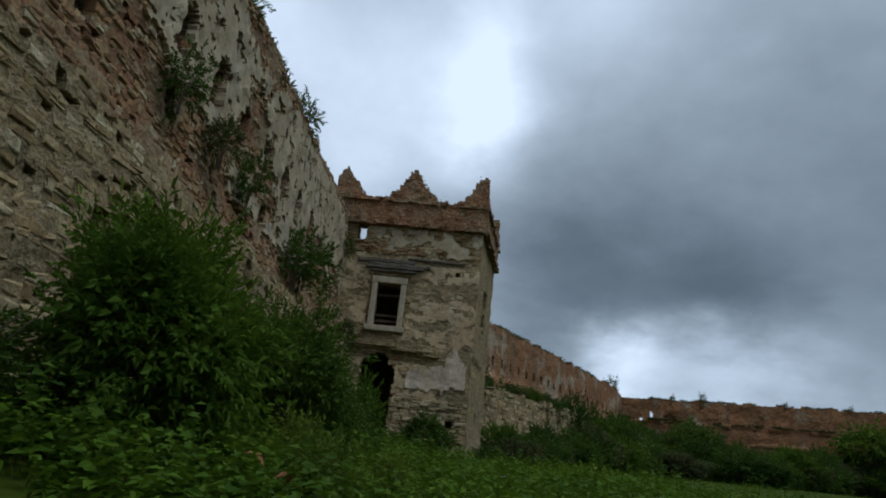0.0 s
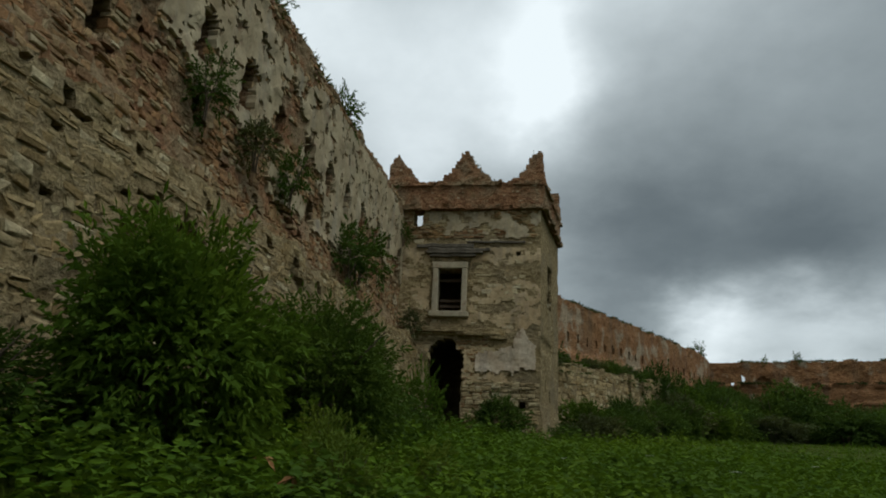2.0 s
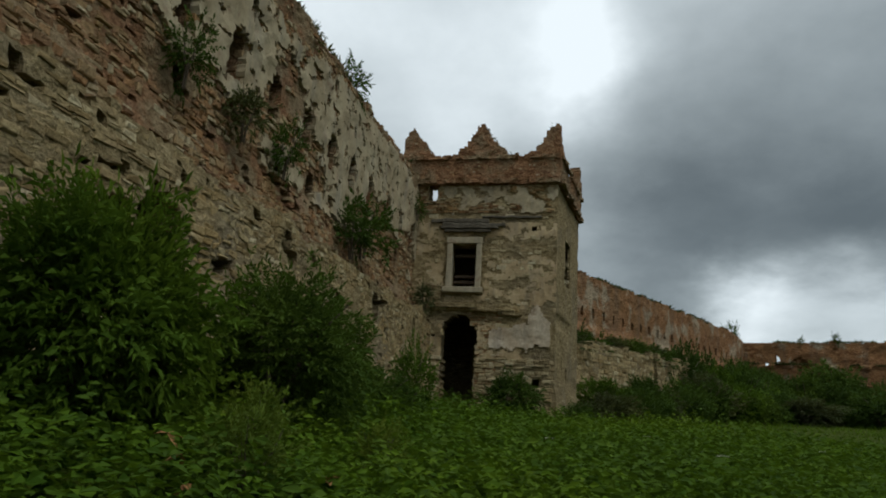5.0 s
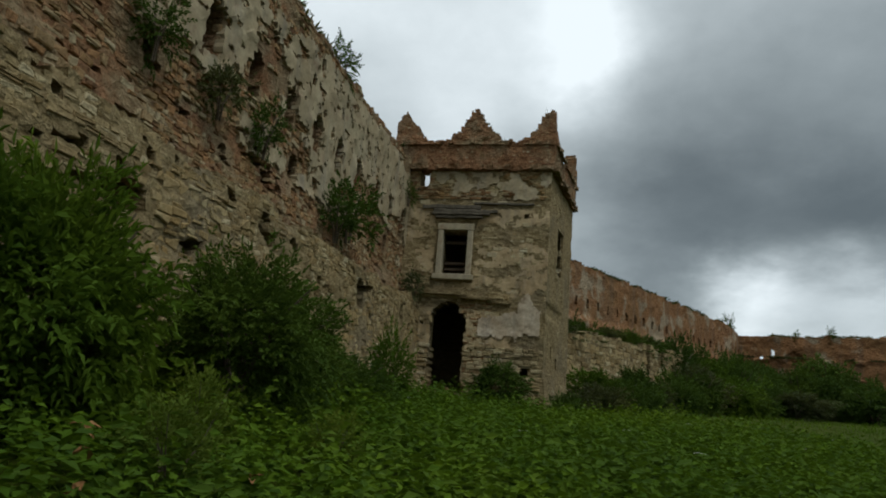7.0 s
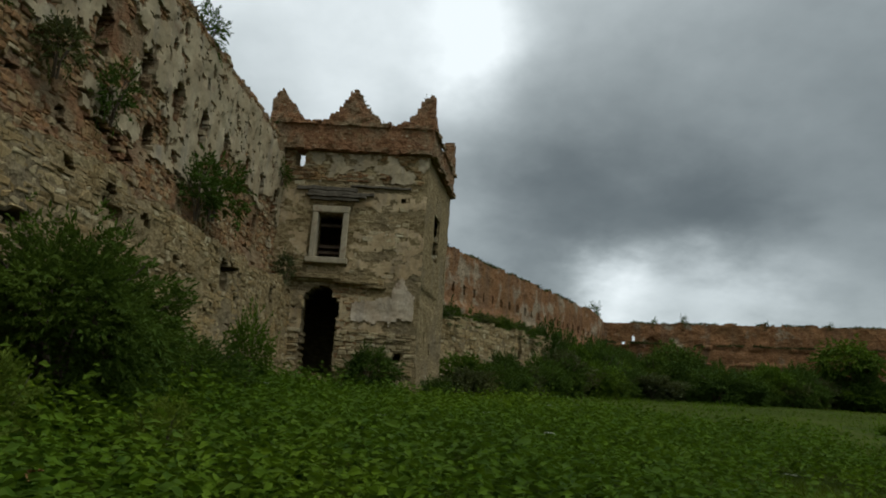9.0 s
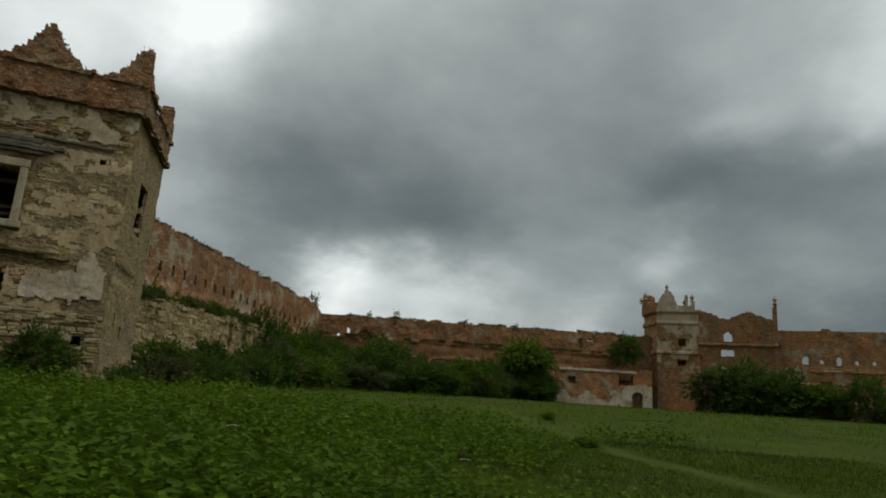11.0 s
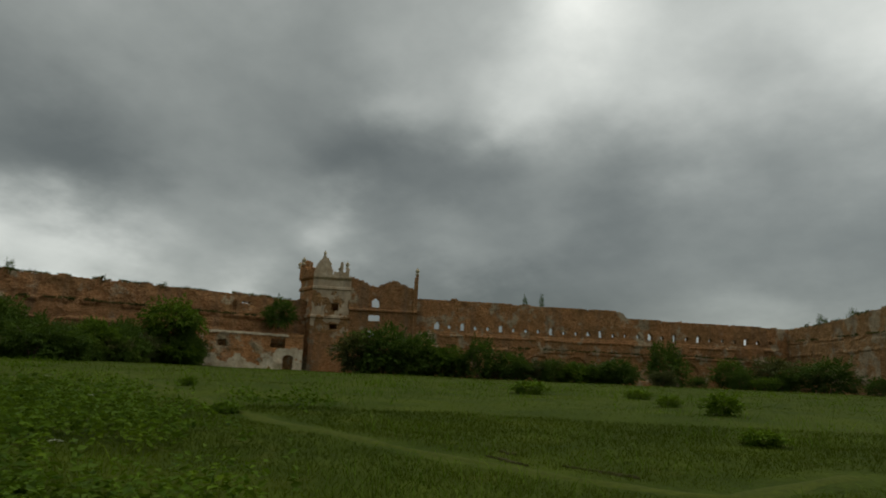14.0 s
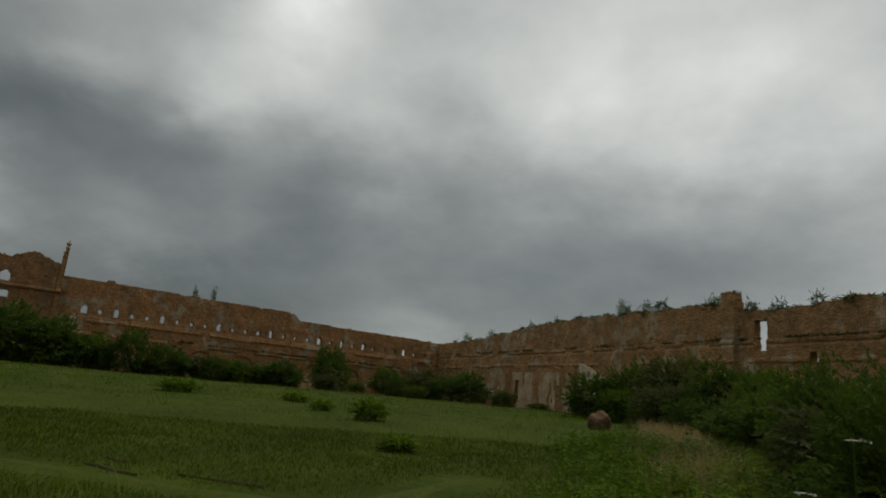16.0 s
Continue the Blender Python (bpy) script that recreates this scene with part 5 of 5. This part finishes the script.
# Shrubs that grow on the walls and the terrace.
wall_kinds = [shrub("wall_shrub", "small shrub growing out of the masonry", "shrub", "shrubs on the walls", 80 + k, (LEAF_DARK, LEAF_GREY, LEAF_DARK)[k], 150, 7, 0.13, airy=0.8, droop=0.2, stems=6, wide=0.5) for k in range(3)]
ON_WALLS = [(0.35, 7.7, 0.55, 7.0, 7.95), (0.35, 9.8, 0.6, 6.9, 7.9), (0.35, 11.7, 0.55, 6.8, 7.9), (0.5, 17.1, 1.2, 6.3, 8.0), (0.55, 16.0, 0.9, 6.0, 7.3), (0.8, 24.3, 0.6, 5.6, 6.8),
            (0.2, 24.4, 0.45, 9.6, 10.4), (-0.3, 10.9, 0.5, 11.1, 12.0), (-0.3, 13.4, 0.5, 11.1, 11.9), (-0.2, 16.7, 0.65, 11.15, 12.5), (-0.3, 9.0, 0.35, 11.0, 11.7)]
ON_WALLS += [(-0.3, 15.2, 0.35, 11.1, 11.6), (-0.4, 20.3, 0.3, 11.3, 11.7), (24.3, 80.3, 0.9, 11.5, 13.6), (22.4, 76.5, 0.5, 11.6, 12.6), (31.5, 79.8, 0.45, 11.1, 12.1), (34.7, 78.6, 0.55, 11.1, 12.5),
             (43.0, 75.4, 0.45, 11.1, 12.0), (49.0, 73.1, 0.4, 11.1, 11.9), (3.2, 25.05, 0.3, 12.2, 12.7)]
for s in (11, 14, 17, 20, 23, 26, 29, 33, 37, 41, 46, 50):
    p = START_B + DIR_B * s + OUT_B * rng.uniform(1.5, 4.0)
    h = max(float(terrace_top(np.array(s))) - 0.2, 3.2)
    ON_WALLS.append((p[0], p[1], rng.uniform(1.4, 2.2), h - 0.5, h + rng.uniform(0.9, 1.7)))
TERRACE_BUSHES = []
for k in range(48):
    s = 5 + k * 1.08
    p = START_B + DIR_B * s + OUT_B * rng.uniform(0.8, 3.6)
    h = max(float(terrace_top(np.array(s))), 4.4)
    TERRACE_BUSHES.append((p[0], p[1], rng.uniform(0.9, 1.5), h - 0.5, h + rng.uniform(0.6, 1.5)))
for k, (x, y, r, z, top) in enumerate(TERRACE_BUSHES):
    copies(kinds[k % 4], x, y, r, top, rng.uniform(0, 6.28), z)
for s, r, h in ((4.5, 0.5, 0.9), (8.2, 0.8, 1.4), (14.6, 0.6, 1.2), (22, 0.5, 0.8), (24, 0.6, 1.0), (29, 0.5, 0.9), (33, 0.5, 0.8), (40.2, 0.9, 1.7), (43.4, 0.8, 1.3), (45.3, 0.9, 1.4), (50.6, 0.6, 0.8), (51.8, 0.8, 1.1), (55.1, 0.7, 1.3), (57.6, 0.8, 1.1), (60.9, 0.7, 1.2), (63.6, 0.9, 0.7)):
    p = WALL_F.p + WALL_F.d * s - WALL_F.n * 0.35
    z = float(top_f(np.array(s))) - 0.25
    ON_WALLS.append((p[0], p[1], r, z, z + h + 0.2))
for s, h in ((15.6 + SHIFT_E, 1.5), (17.9 + SHIFT_E, 1.7)):
    p = WALL_E.p + WALL_E.d * s - WALL_E.n * 0.35
    ON_WALLS.append((p[0], p[1], 0.4, 12.1, 12.3 + h))
for k, (x, y, r, z, top) in enumerate(ON_WALLS):
    if k < 3:
        set_at(wall_kinds[k], x, y, r, top, 0, z - 0.3)
    else:
        copies(wall_kinds[(k * 5) % 3], x, y, r, top - 0.1, rng.uniform(0, 6.28), z - 0.35)


# ---- meadow ----
TRACK = np.array([(27.5, 38.0), (23.1, 25.0), (20.9, 18.0), (19.7, 12.0), (19.7, 8.6), (19.6, 6.0), (20.5, 3.5), (24.0, 2.0)])


def track_distance(x, y):
    best = np.full(np.shape(x), 1e9)
    for a, b in zip(TRACK[:-1], TRACK[1:]):
        k = np.clip(((x - a[0]) * (b - a)[0] + (y - a[1]) * (b - a)[1]) / ((b - a) @ (b - a)), 0, 1)
        best = np.minimum(best, np.hypot(x - a[0] - k * (b - a)[0], y - a[1] - k * (b - a)[1]))
    return best


def walk_distance(x, y):
    k = np.clip(((x - 5.5) * 4.6 + (y + 2.4) * 3.1) / 30.77, 0, 1)
    return np.hypot(x - 5.5 - 4.6 * k, y + 2.4 - 3.1 * k)


def scatter(count, near, far, seed, power=1.0):
    """Points over the meadow in the wedge before the walk, thicker near it."""
    rng = np.random.RandomState(seed)
    r = near + (far - near) * rng.rand(count) ** power
    bearing = np.radians(rng.uniform(-62, 128, count))
    x, y = 7.8 + r * np.sin(bearing), -0.8 + r * np.cos(bearing)
    wall_b_side = (x - START_B[0]) * OUT_B[0] + (y - START_B[1]) * OUT_B[1]
    keep = (x > 1.2) & (walk_distance(x, y) > 1.5) & ~((y > 24.4) & (wall_b_side < 5.0) & (x < 30)) & ~((y > 24.6) & (x < 6.9))
    keep &= (x * 0.358 + y * 0.934 < 83) & ((x - 74.4) * 0.733 + (y - 57.1) * 0.68 < -1.0) & ((x - 110.9) * 0.606 - (y - 18.3) * 0.795 < 0)
    return x[keep], y[keep], rng


def lushness(x, y):
    """Where leafy weeds stand rather than grass: towards the long wall and beside the walk's end."""
    lean = (x - 7.5) / (np.hypot(x - 7.5, y + 0.5) + 0.5)
    left = smoothstep(0.62, 0.25, lean + (fbm(x * 0.3, y * 0.3, 3, 4) - 0.5) * 0.5) * smoothstep(30, 14, y)
    right = smoothstep(2.2, 0.2, y + 0.05 * x + (fbm(x * 0.3, y * 0.3, 3, 1) - 0.5) * 2) * smoothstep(8, 12, x)
    return np.maximum(left, right)


def grass(name, label, count, near, far, seed, height, width, material, power, keep):
    x, y, rng = scatter(count, near, far, seed, power)
    ok = keep(x, y, rng)
    x, y = x[ok], y[ok]
    n = len(x)
    r = np.hypot(x - 7.8, y + 0.8)
    worn = smoothstep(0.25, 0.9, track_distance(x, y) + (fbm(x, y, 2, 2) - 0.5) * 0.4)
    clump = 0.6 + 0.9 * fbm(x * 0.8, y * 0.8, 3, 6)
    h = rng.uniform(*height, n) * clump * (0.2 + 0.8 * worn)
    w = width * (0.6 + r * 0.055)
    a = rng.uniform(0, 6.283, n)
    side = np.stack([np.cos(a), np.sin(a), 0 * a], 1) * w[:, None]
    bend = np.stack([rng.normal(0, 0.7, n), rng.normal(0, 0.7, n), 0 * a], 1) * h[:, None]
    root = np.stack([x, y, terrain(x, y) - 0.02], 1)
    mid = root + bend * 0.35 + np.stack([0 * h, 0 * h, h * 0.6], 1)
    tip = root + bend + np.stack([0 * h, 0 * h, h], 1)
    verts = np.stack([root - side, root + side, mid + side * 0.7, mid - side * 0.7, tip], 1).reshape(-1, 3)
    ids = np.arange(n)[:, None] * 5
    faces = np.concatenate([ids + np.array([[0, 1, 2]]), ids + np.array([[0, 2, 3]]), ids + np.array([[3, 2, 4]])], 1).reshape(-1, 3)
    return tagged(new(name, raw_mesh(name, verts, faces, material)), label, "grass", kind="stuff")


grass("meadow_grass", "short green meadow grass", 240000, 3.0, 24, 91, (0.05, 0.14), 0.005, BLADE, 0.7, lambda x, y, rng: rng.rand(len(x)) > 0.6 * lushness(x, y))
grass("far_meadow_grass", "short green grass across the court", 230000, 20, 86, 97, (0.03, 0.075), 0.005, BLADE, 0.75, lambda x, y, rng: x > 1)
grass("tall_grass", "taller dark grass in tufts", 45000, 4.0, 60, 92, (0.18, 0.42), 0.005, WEED, 0.8, lambda x, y, rng: fbm(x * 0.5, y * 0.5, 3, 3) > 0.56)
grass("dry_grass", "dry straw-coloured grass at the edge of the bushes", 260000, 14, 48, 93, (0.35, 0.8), 0.004, DRY, 1.0,
      lambda x, y, rng: (np.abs(y + 2.4 + 0.13 * (x - 25) + (fbm(x * 0.3, y * 0.3, 3, 2) - 0.5) * 2) < 1.3) & (x > 23) & (x < 48) & (rng.rand(len(x)) > 0.35))


def weeds(name, label, count, near, far, seed, power, leaf, tall, material):
    """Leafy weeds: short stems with whorls of pointed leaves."""
    x, y, rng = scatter(count, near, far, seed, power)
    ok = rng.rand(len(x)) < lushness(x, y)
    x, y = x[ok], y[ok]
    n = len(x)
    h = rng.uniform(*tall, n) * (0.55 + 0.9 * fbm(x * 0.6, y * 0.6, 3, 5))
    z = terrain(x, y)
    base, way, size = [], [], []
    for k in range(11):
        q = 0.35 + 0.65 * k / 10
        a = rng.uniform(0, 6.283, n)
        base.append(np.stack([x + rng.normal(0, 0.03, n), y + rng.normal(0, 0.03, n), z + h * q], 1))
        way.append(np.stack([np.cos(a), np.sin(a), rng.normal(0.05, 0.25, n)], 1))
        size.append(leaf * rng.uniform(0.6, 1.3, n) * (1.15 - 0.5 * q) * (1 + 0.02 * np.hypot(x - 7.8, y)))
    verts, faces = leaf_arrays(np.concatenate(base), np.concatenate(way), np.concatenate(size), rng, 0.6)
    tagged(new(name, raw_mesh(name, verts, faces, material)), label, "weeds", kind="stuff")


weeds("nettles", "bright green leafy weeds and nettles below the wall", 24000, 2.2, 27, 95, 0.8, 0.125, (0.25, 0.6), WEED)
weeds("tall_nettles", "taller dark nettles among the bushes", 4500, 3.2, 25, 96, 0.8, 0.13, (0.45, 0.85), LEAF)


def footpath():
    """A trodden strip through the grass."""
    verts, ways = [], np.diff(TRACK, axis=0)
    for k, (a, w) in enumerate(zip(TRACK[:-1], ways)):
        steps = 8
        for q in range(steps):
            p = a + w * q / steps
            side = np.array([w[1], -w[0]]) / np.linalg.norm(w)
            for c in (-0.5, -0.17, 0.17, 0.5):
                x, y = p + side * c * (0.55 + 0.2 * math.sin(k * 2.1 + q))
                verts.append((x, y, float(terrain(x, y)) + 0.02 - 0.03 * (abs(c) > 0.4)))
    ids = np.arange(len(verts)).reshape(-1, 4)
    faces = np.stack([ids[:-1, :-1], ids[:-1, 1:], ids[1:, 1:], ids[1:, :-1]], -1).reshape(-1, 4)
    tagged(new("footpath", raw_mesh("footpath", verts, faces[:, ::-1], plain("trodden_grass", (0.05, 0.064, 0.007), 0.95, 7), True)), "narrow trodden footpath through the meadow", "path", kind="structure")


footpath()


def flower_head(x, y, height, size, label):
    """An umbel: a stalk with many small white florets."""
    z = float(terrain(x, y))
    root = holder("wild_flower", label, "flower", "white flowers in the meadow", at=(x, y, z))
    verts, faces = tube([(0, 0, -0.02), (0.02, 0.01, height * 0.6), (0.0, 0.02, height)], [0.006, 0.005, 0.004], 5)
    under(new("stalk", raw_mesh("stalk", verts, faces, WEED)), root)
    rng = np.random.RandomState(int(x * 100) % 1000)
    a, r = rng.uniform(0, 6.283, 40), size * np.sqrt(rng.rand(40))
    base = np.stack([r * np.cos(a), r * np.sin(a), height + 0.02 - r * 0.25], 1)
    verts, faces = leaf_arrays(base, np.stack([np.cos(a), np.sin(a), 0.3 + 0 * a], 1), np.full(40, 0.022), rng, 0.9)
    under(new("florets", raw_mesh("florets", verts, faces, PETAL)), root)["kind"] = "stuff"


PETAL = plain("white_petal", (0.42, 0.43, 0.33), 0.7, 30)
for x, y in ((13.6, 17.5), (13.1, 17.9), (4.4, 11.0), (9.0, 8.6), (11.5, 12.5), (8.3, 12.0), (15.5, 15.0), (12.4, 9.0), (6.6, 9.5), (17.0, 21.0), (10.2, 17.2)):
    flower_head(x, y, 0.5, 0.07, "small white umbel on a thin green stalk")
for x, y, h in ((14.15, -1.35, 1.15), (14.3, -1.1, 0.9), (14.05, -1.6, 0.7), (14.6, -0.95, 1.35), (13.95, -1.75, 1.0), (14.45, -1.2, 1.7)):
    flower_head(x, y, h, 0.06, "pale elder flower head on a long stalk")

# A boulder of brown earth by the bushes, and a few dead leaves on the weeds.
bm = bmesh.new()
bmesh.ops.create_icosphere(bm, subdivisions=3, radius=1.0)
for v in bm.verts:
    v.co *= 1 + 0.35 * noise.noise(v.co * 1.3) + 0.12 * noise.noise(v.co * 4)
mesh = bpy.data.meshes.new("boulder")
bm.to_mesh(mesh)
bm.free()
mesh.materials.append(plain("brown_rock", (0.13, 0.08, 0.045)))
rock = tagged(new("boulder", mesh), "rounded brown boulder in the grass beside bushes", "rock")
rock.matrix_basis = Matrix.LocRotScale((46.0, -1.9, float(terrain(46.0, -1.9)) + 0.35), None, (0.65, 0.55, 0.6))
DEAD = plain("dead_leaf", (0.32, 0.17, 0.07), 0.8, 20)
rng = np.random.RandomState(2)
for x, y in ((4.9, 2.2), (4.6, 2.6), (5.4, 3.1), (4.2, 3.0)):
    verts, faces = leaf_arrays(np.zeros((3, 3)), rng.normal(0, 1, (3, 3)) * (1, 1, 0.3), np.array([0.16, 0.13, 0.1]), rng, 0.35)
    ob = tagged(new("dead_leaf", raw_mesh("dead_leaf", verts, faces, DEAD)), "withered brown leaf spray among green weeds", "leaf")
    ob.location = (x, y, float(terrain(x, y)) + 0.42)


def tufts(name, label, face, top, count, thick, seed, high):
    """Grass and creepers along the broken top of a wall."""
    rng = np.random.RandomState(seed)
    u = rng.uniform(0.3, face.length - 0.3, count)
    dense = fbm(u * 0.7, 3.3 + seed, 3, 2) > 0.46
    u = u[dense]
    n = len(u)
    root = face.at(u, top(u) - 0.06, -rng.uniform(0.0, thick, n))
    h = rng.uniform(0.3, 1.0, n) * high * (0.4 + fbm(u * 0.9, 1.7, 3, 3))
    a = rng.uniform(0, 6.283, n)
    way = np.stack([np.cos(a) * 0.7, np.sin(a) * 0.7, rng.uniform(0.3, 1.2, n)], 1)
    verts, faces = leaf_arrays(root, way, h, rng, 0.22)
    tagged(new(name, raw_mesh(name, verts, faces, LEAF_GREY)), label, "grass", kind="stuff")


tufts("wall_grass", "grass tufts on the broken crown of the long wall", WALL_A, wall_top_a, 7000, 0.9, 1, 0.34)
tufts("wall_grass", "dry grass on the crown of the bent wall", WALL_B, top_b, 5000, 0.6, 2, 0.5)
tufts("wall_grass", "grass on the crown of the far wall", WALL_C, lambda u: 11.25 + (fbm(u * 0.8, 4.4, 4, 5) - 0.5) * 0.5, 3500, 1.0, 3, 0.55)
tufts("wall_grass", "grass and creepers on the closing wall", WALL_F, top_f, 5000, 0.7, 4, 0.6)
tufts("wall_grass", "grass on the tower parapet", PARAPET_F, lambda u: parapet_top(u - 0.75), 260, 0.4, 5, 0.2)
tufts("ledge_grass", "grass along the string course of the closing wall", WALL_F, lambda u: 9.1 + 0 * u, 3000, -0.4, 6, 0.5)
tufts("ledge_grass", "grass along the string course of the far wall", WALL_C, lambda u: 8.7 + 0 * u, 2600, -0.35, 7, 0.6)
tufts("ledge_grass", "grass along the string course of the loophole wall", WALL_E, lambda u: 6.4 + 0 * u, 2400, -0.35, 8, 0.6)


# Bare earth ruts where the footpath is worn through.
EARTH = plain("bare_earth", (0.046, 0.042, 0.016), 0.95, 9)
for (x0, y0), (x1, y1), wide in (((20.4, 8.3), (20.1, 7.1), 0.16), ((20.65, 6.7), (20.75, 5.2), 0.13), ((21.1, 8.4), (20.95, 7.9), 0.2)):
    bm = bmesh.new()
    rows = []
    for k in range(9):
        q = k / 8
        x, y = x0 + (x1 - x0) * q, y0 + (y1 - y0) * q
        half = wide * math.sin(math.pi * (0.06 + 0.88 * q)) * (0.7 + 0.6 * noise.noise(Vector((x * 5, y * 5, 0))))
        rows.append([bm.verts.new((x + c * half, y + c * half * 0.2, float(terrain(x, y)) + (0.028 + 0.03 * noise.noise(Vector((x * 9, y * 9, c))) if abs(c) < 1 else -0.02))) for c in (-1, -0.6, 0, 0.6, 1)])
    for a, b in zip(rows[:-1], rows[1:]):
        for c in range(4):
            bm.faces.new((a[c], a[c + 1], b[c + 1], b[c]))
    mesh = bpy.data.meshes.new("earth_rut")
    bm.normal_update()
    bm.to_mesh(mesh)
    bm.free()
    mesh.materials.append(EARTH)
    tagged(new("earth_rut", mesh), "dark patch of bare trodden earth in the meadow", "earth")
# Pale dusty weeds that stand above the nettles.
dusty = shrub("dusty_weed", "tall pale dusty weeds standing above the nettles", "weeds", "dusty weeds by the bushes", 77, LEAF_DUSTY, 300, 6, 0.11, airy=0.7, droop=0.1, stems=6, wide=0.4)
set_at(dusty, 4.75, 3.2, 0.45, float(terrain(4.75, 3.2)) + 0.75)
for x, y, r, h in ((5.1, 5.4, 0.35, 0.7), (4.2, 4.4, 0.4, 0.85)):
    copies(dusty, x, y, r, float(terrain(x, y)) + h, x * 3)
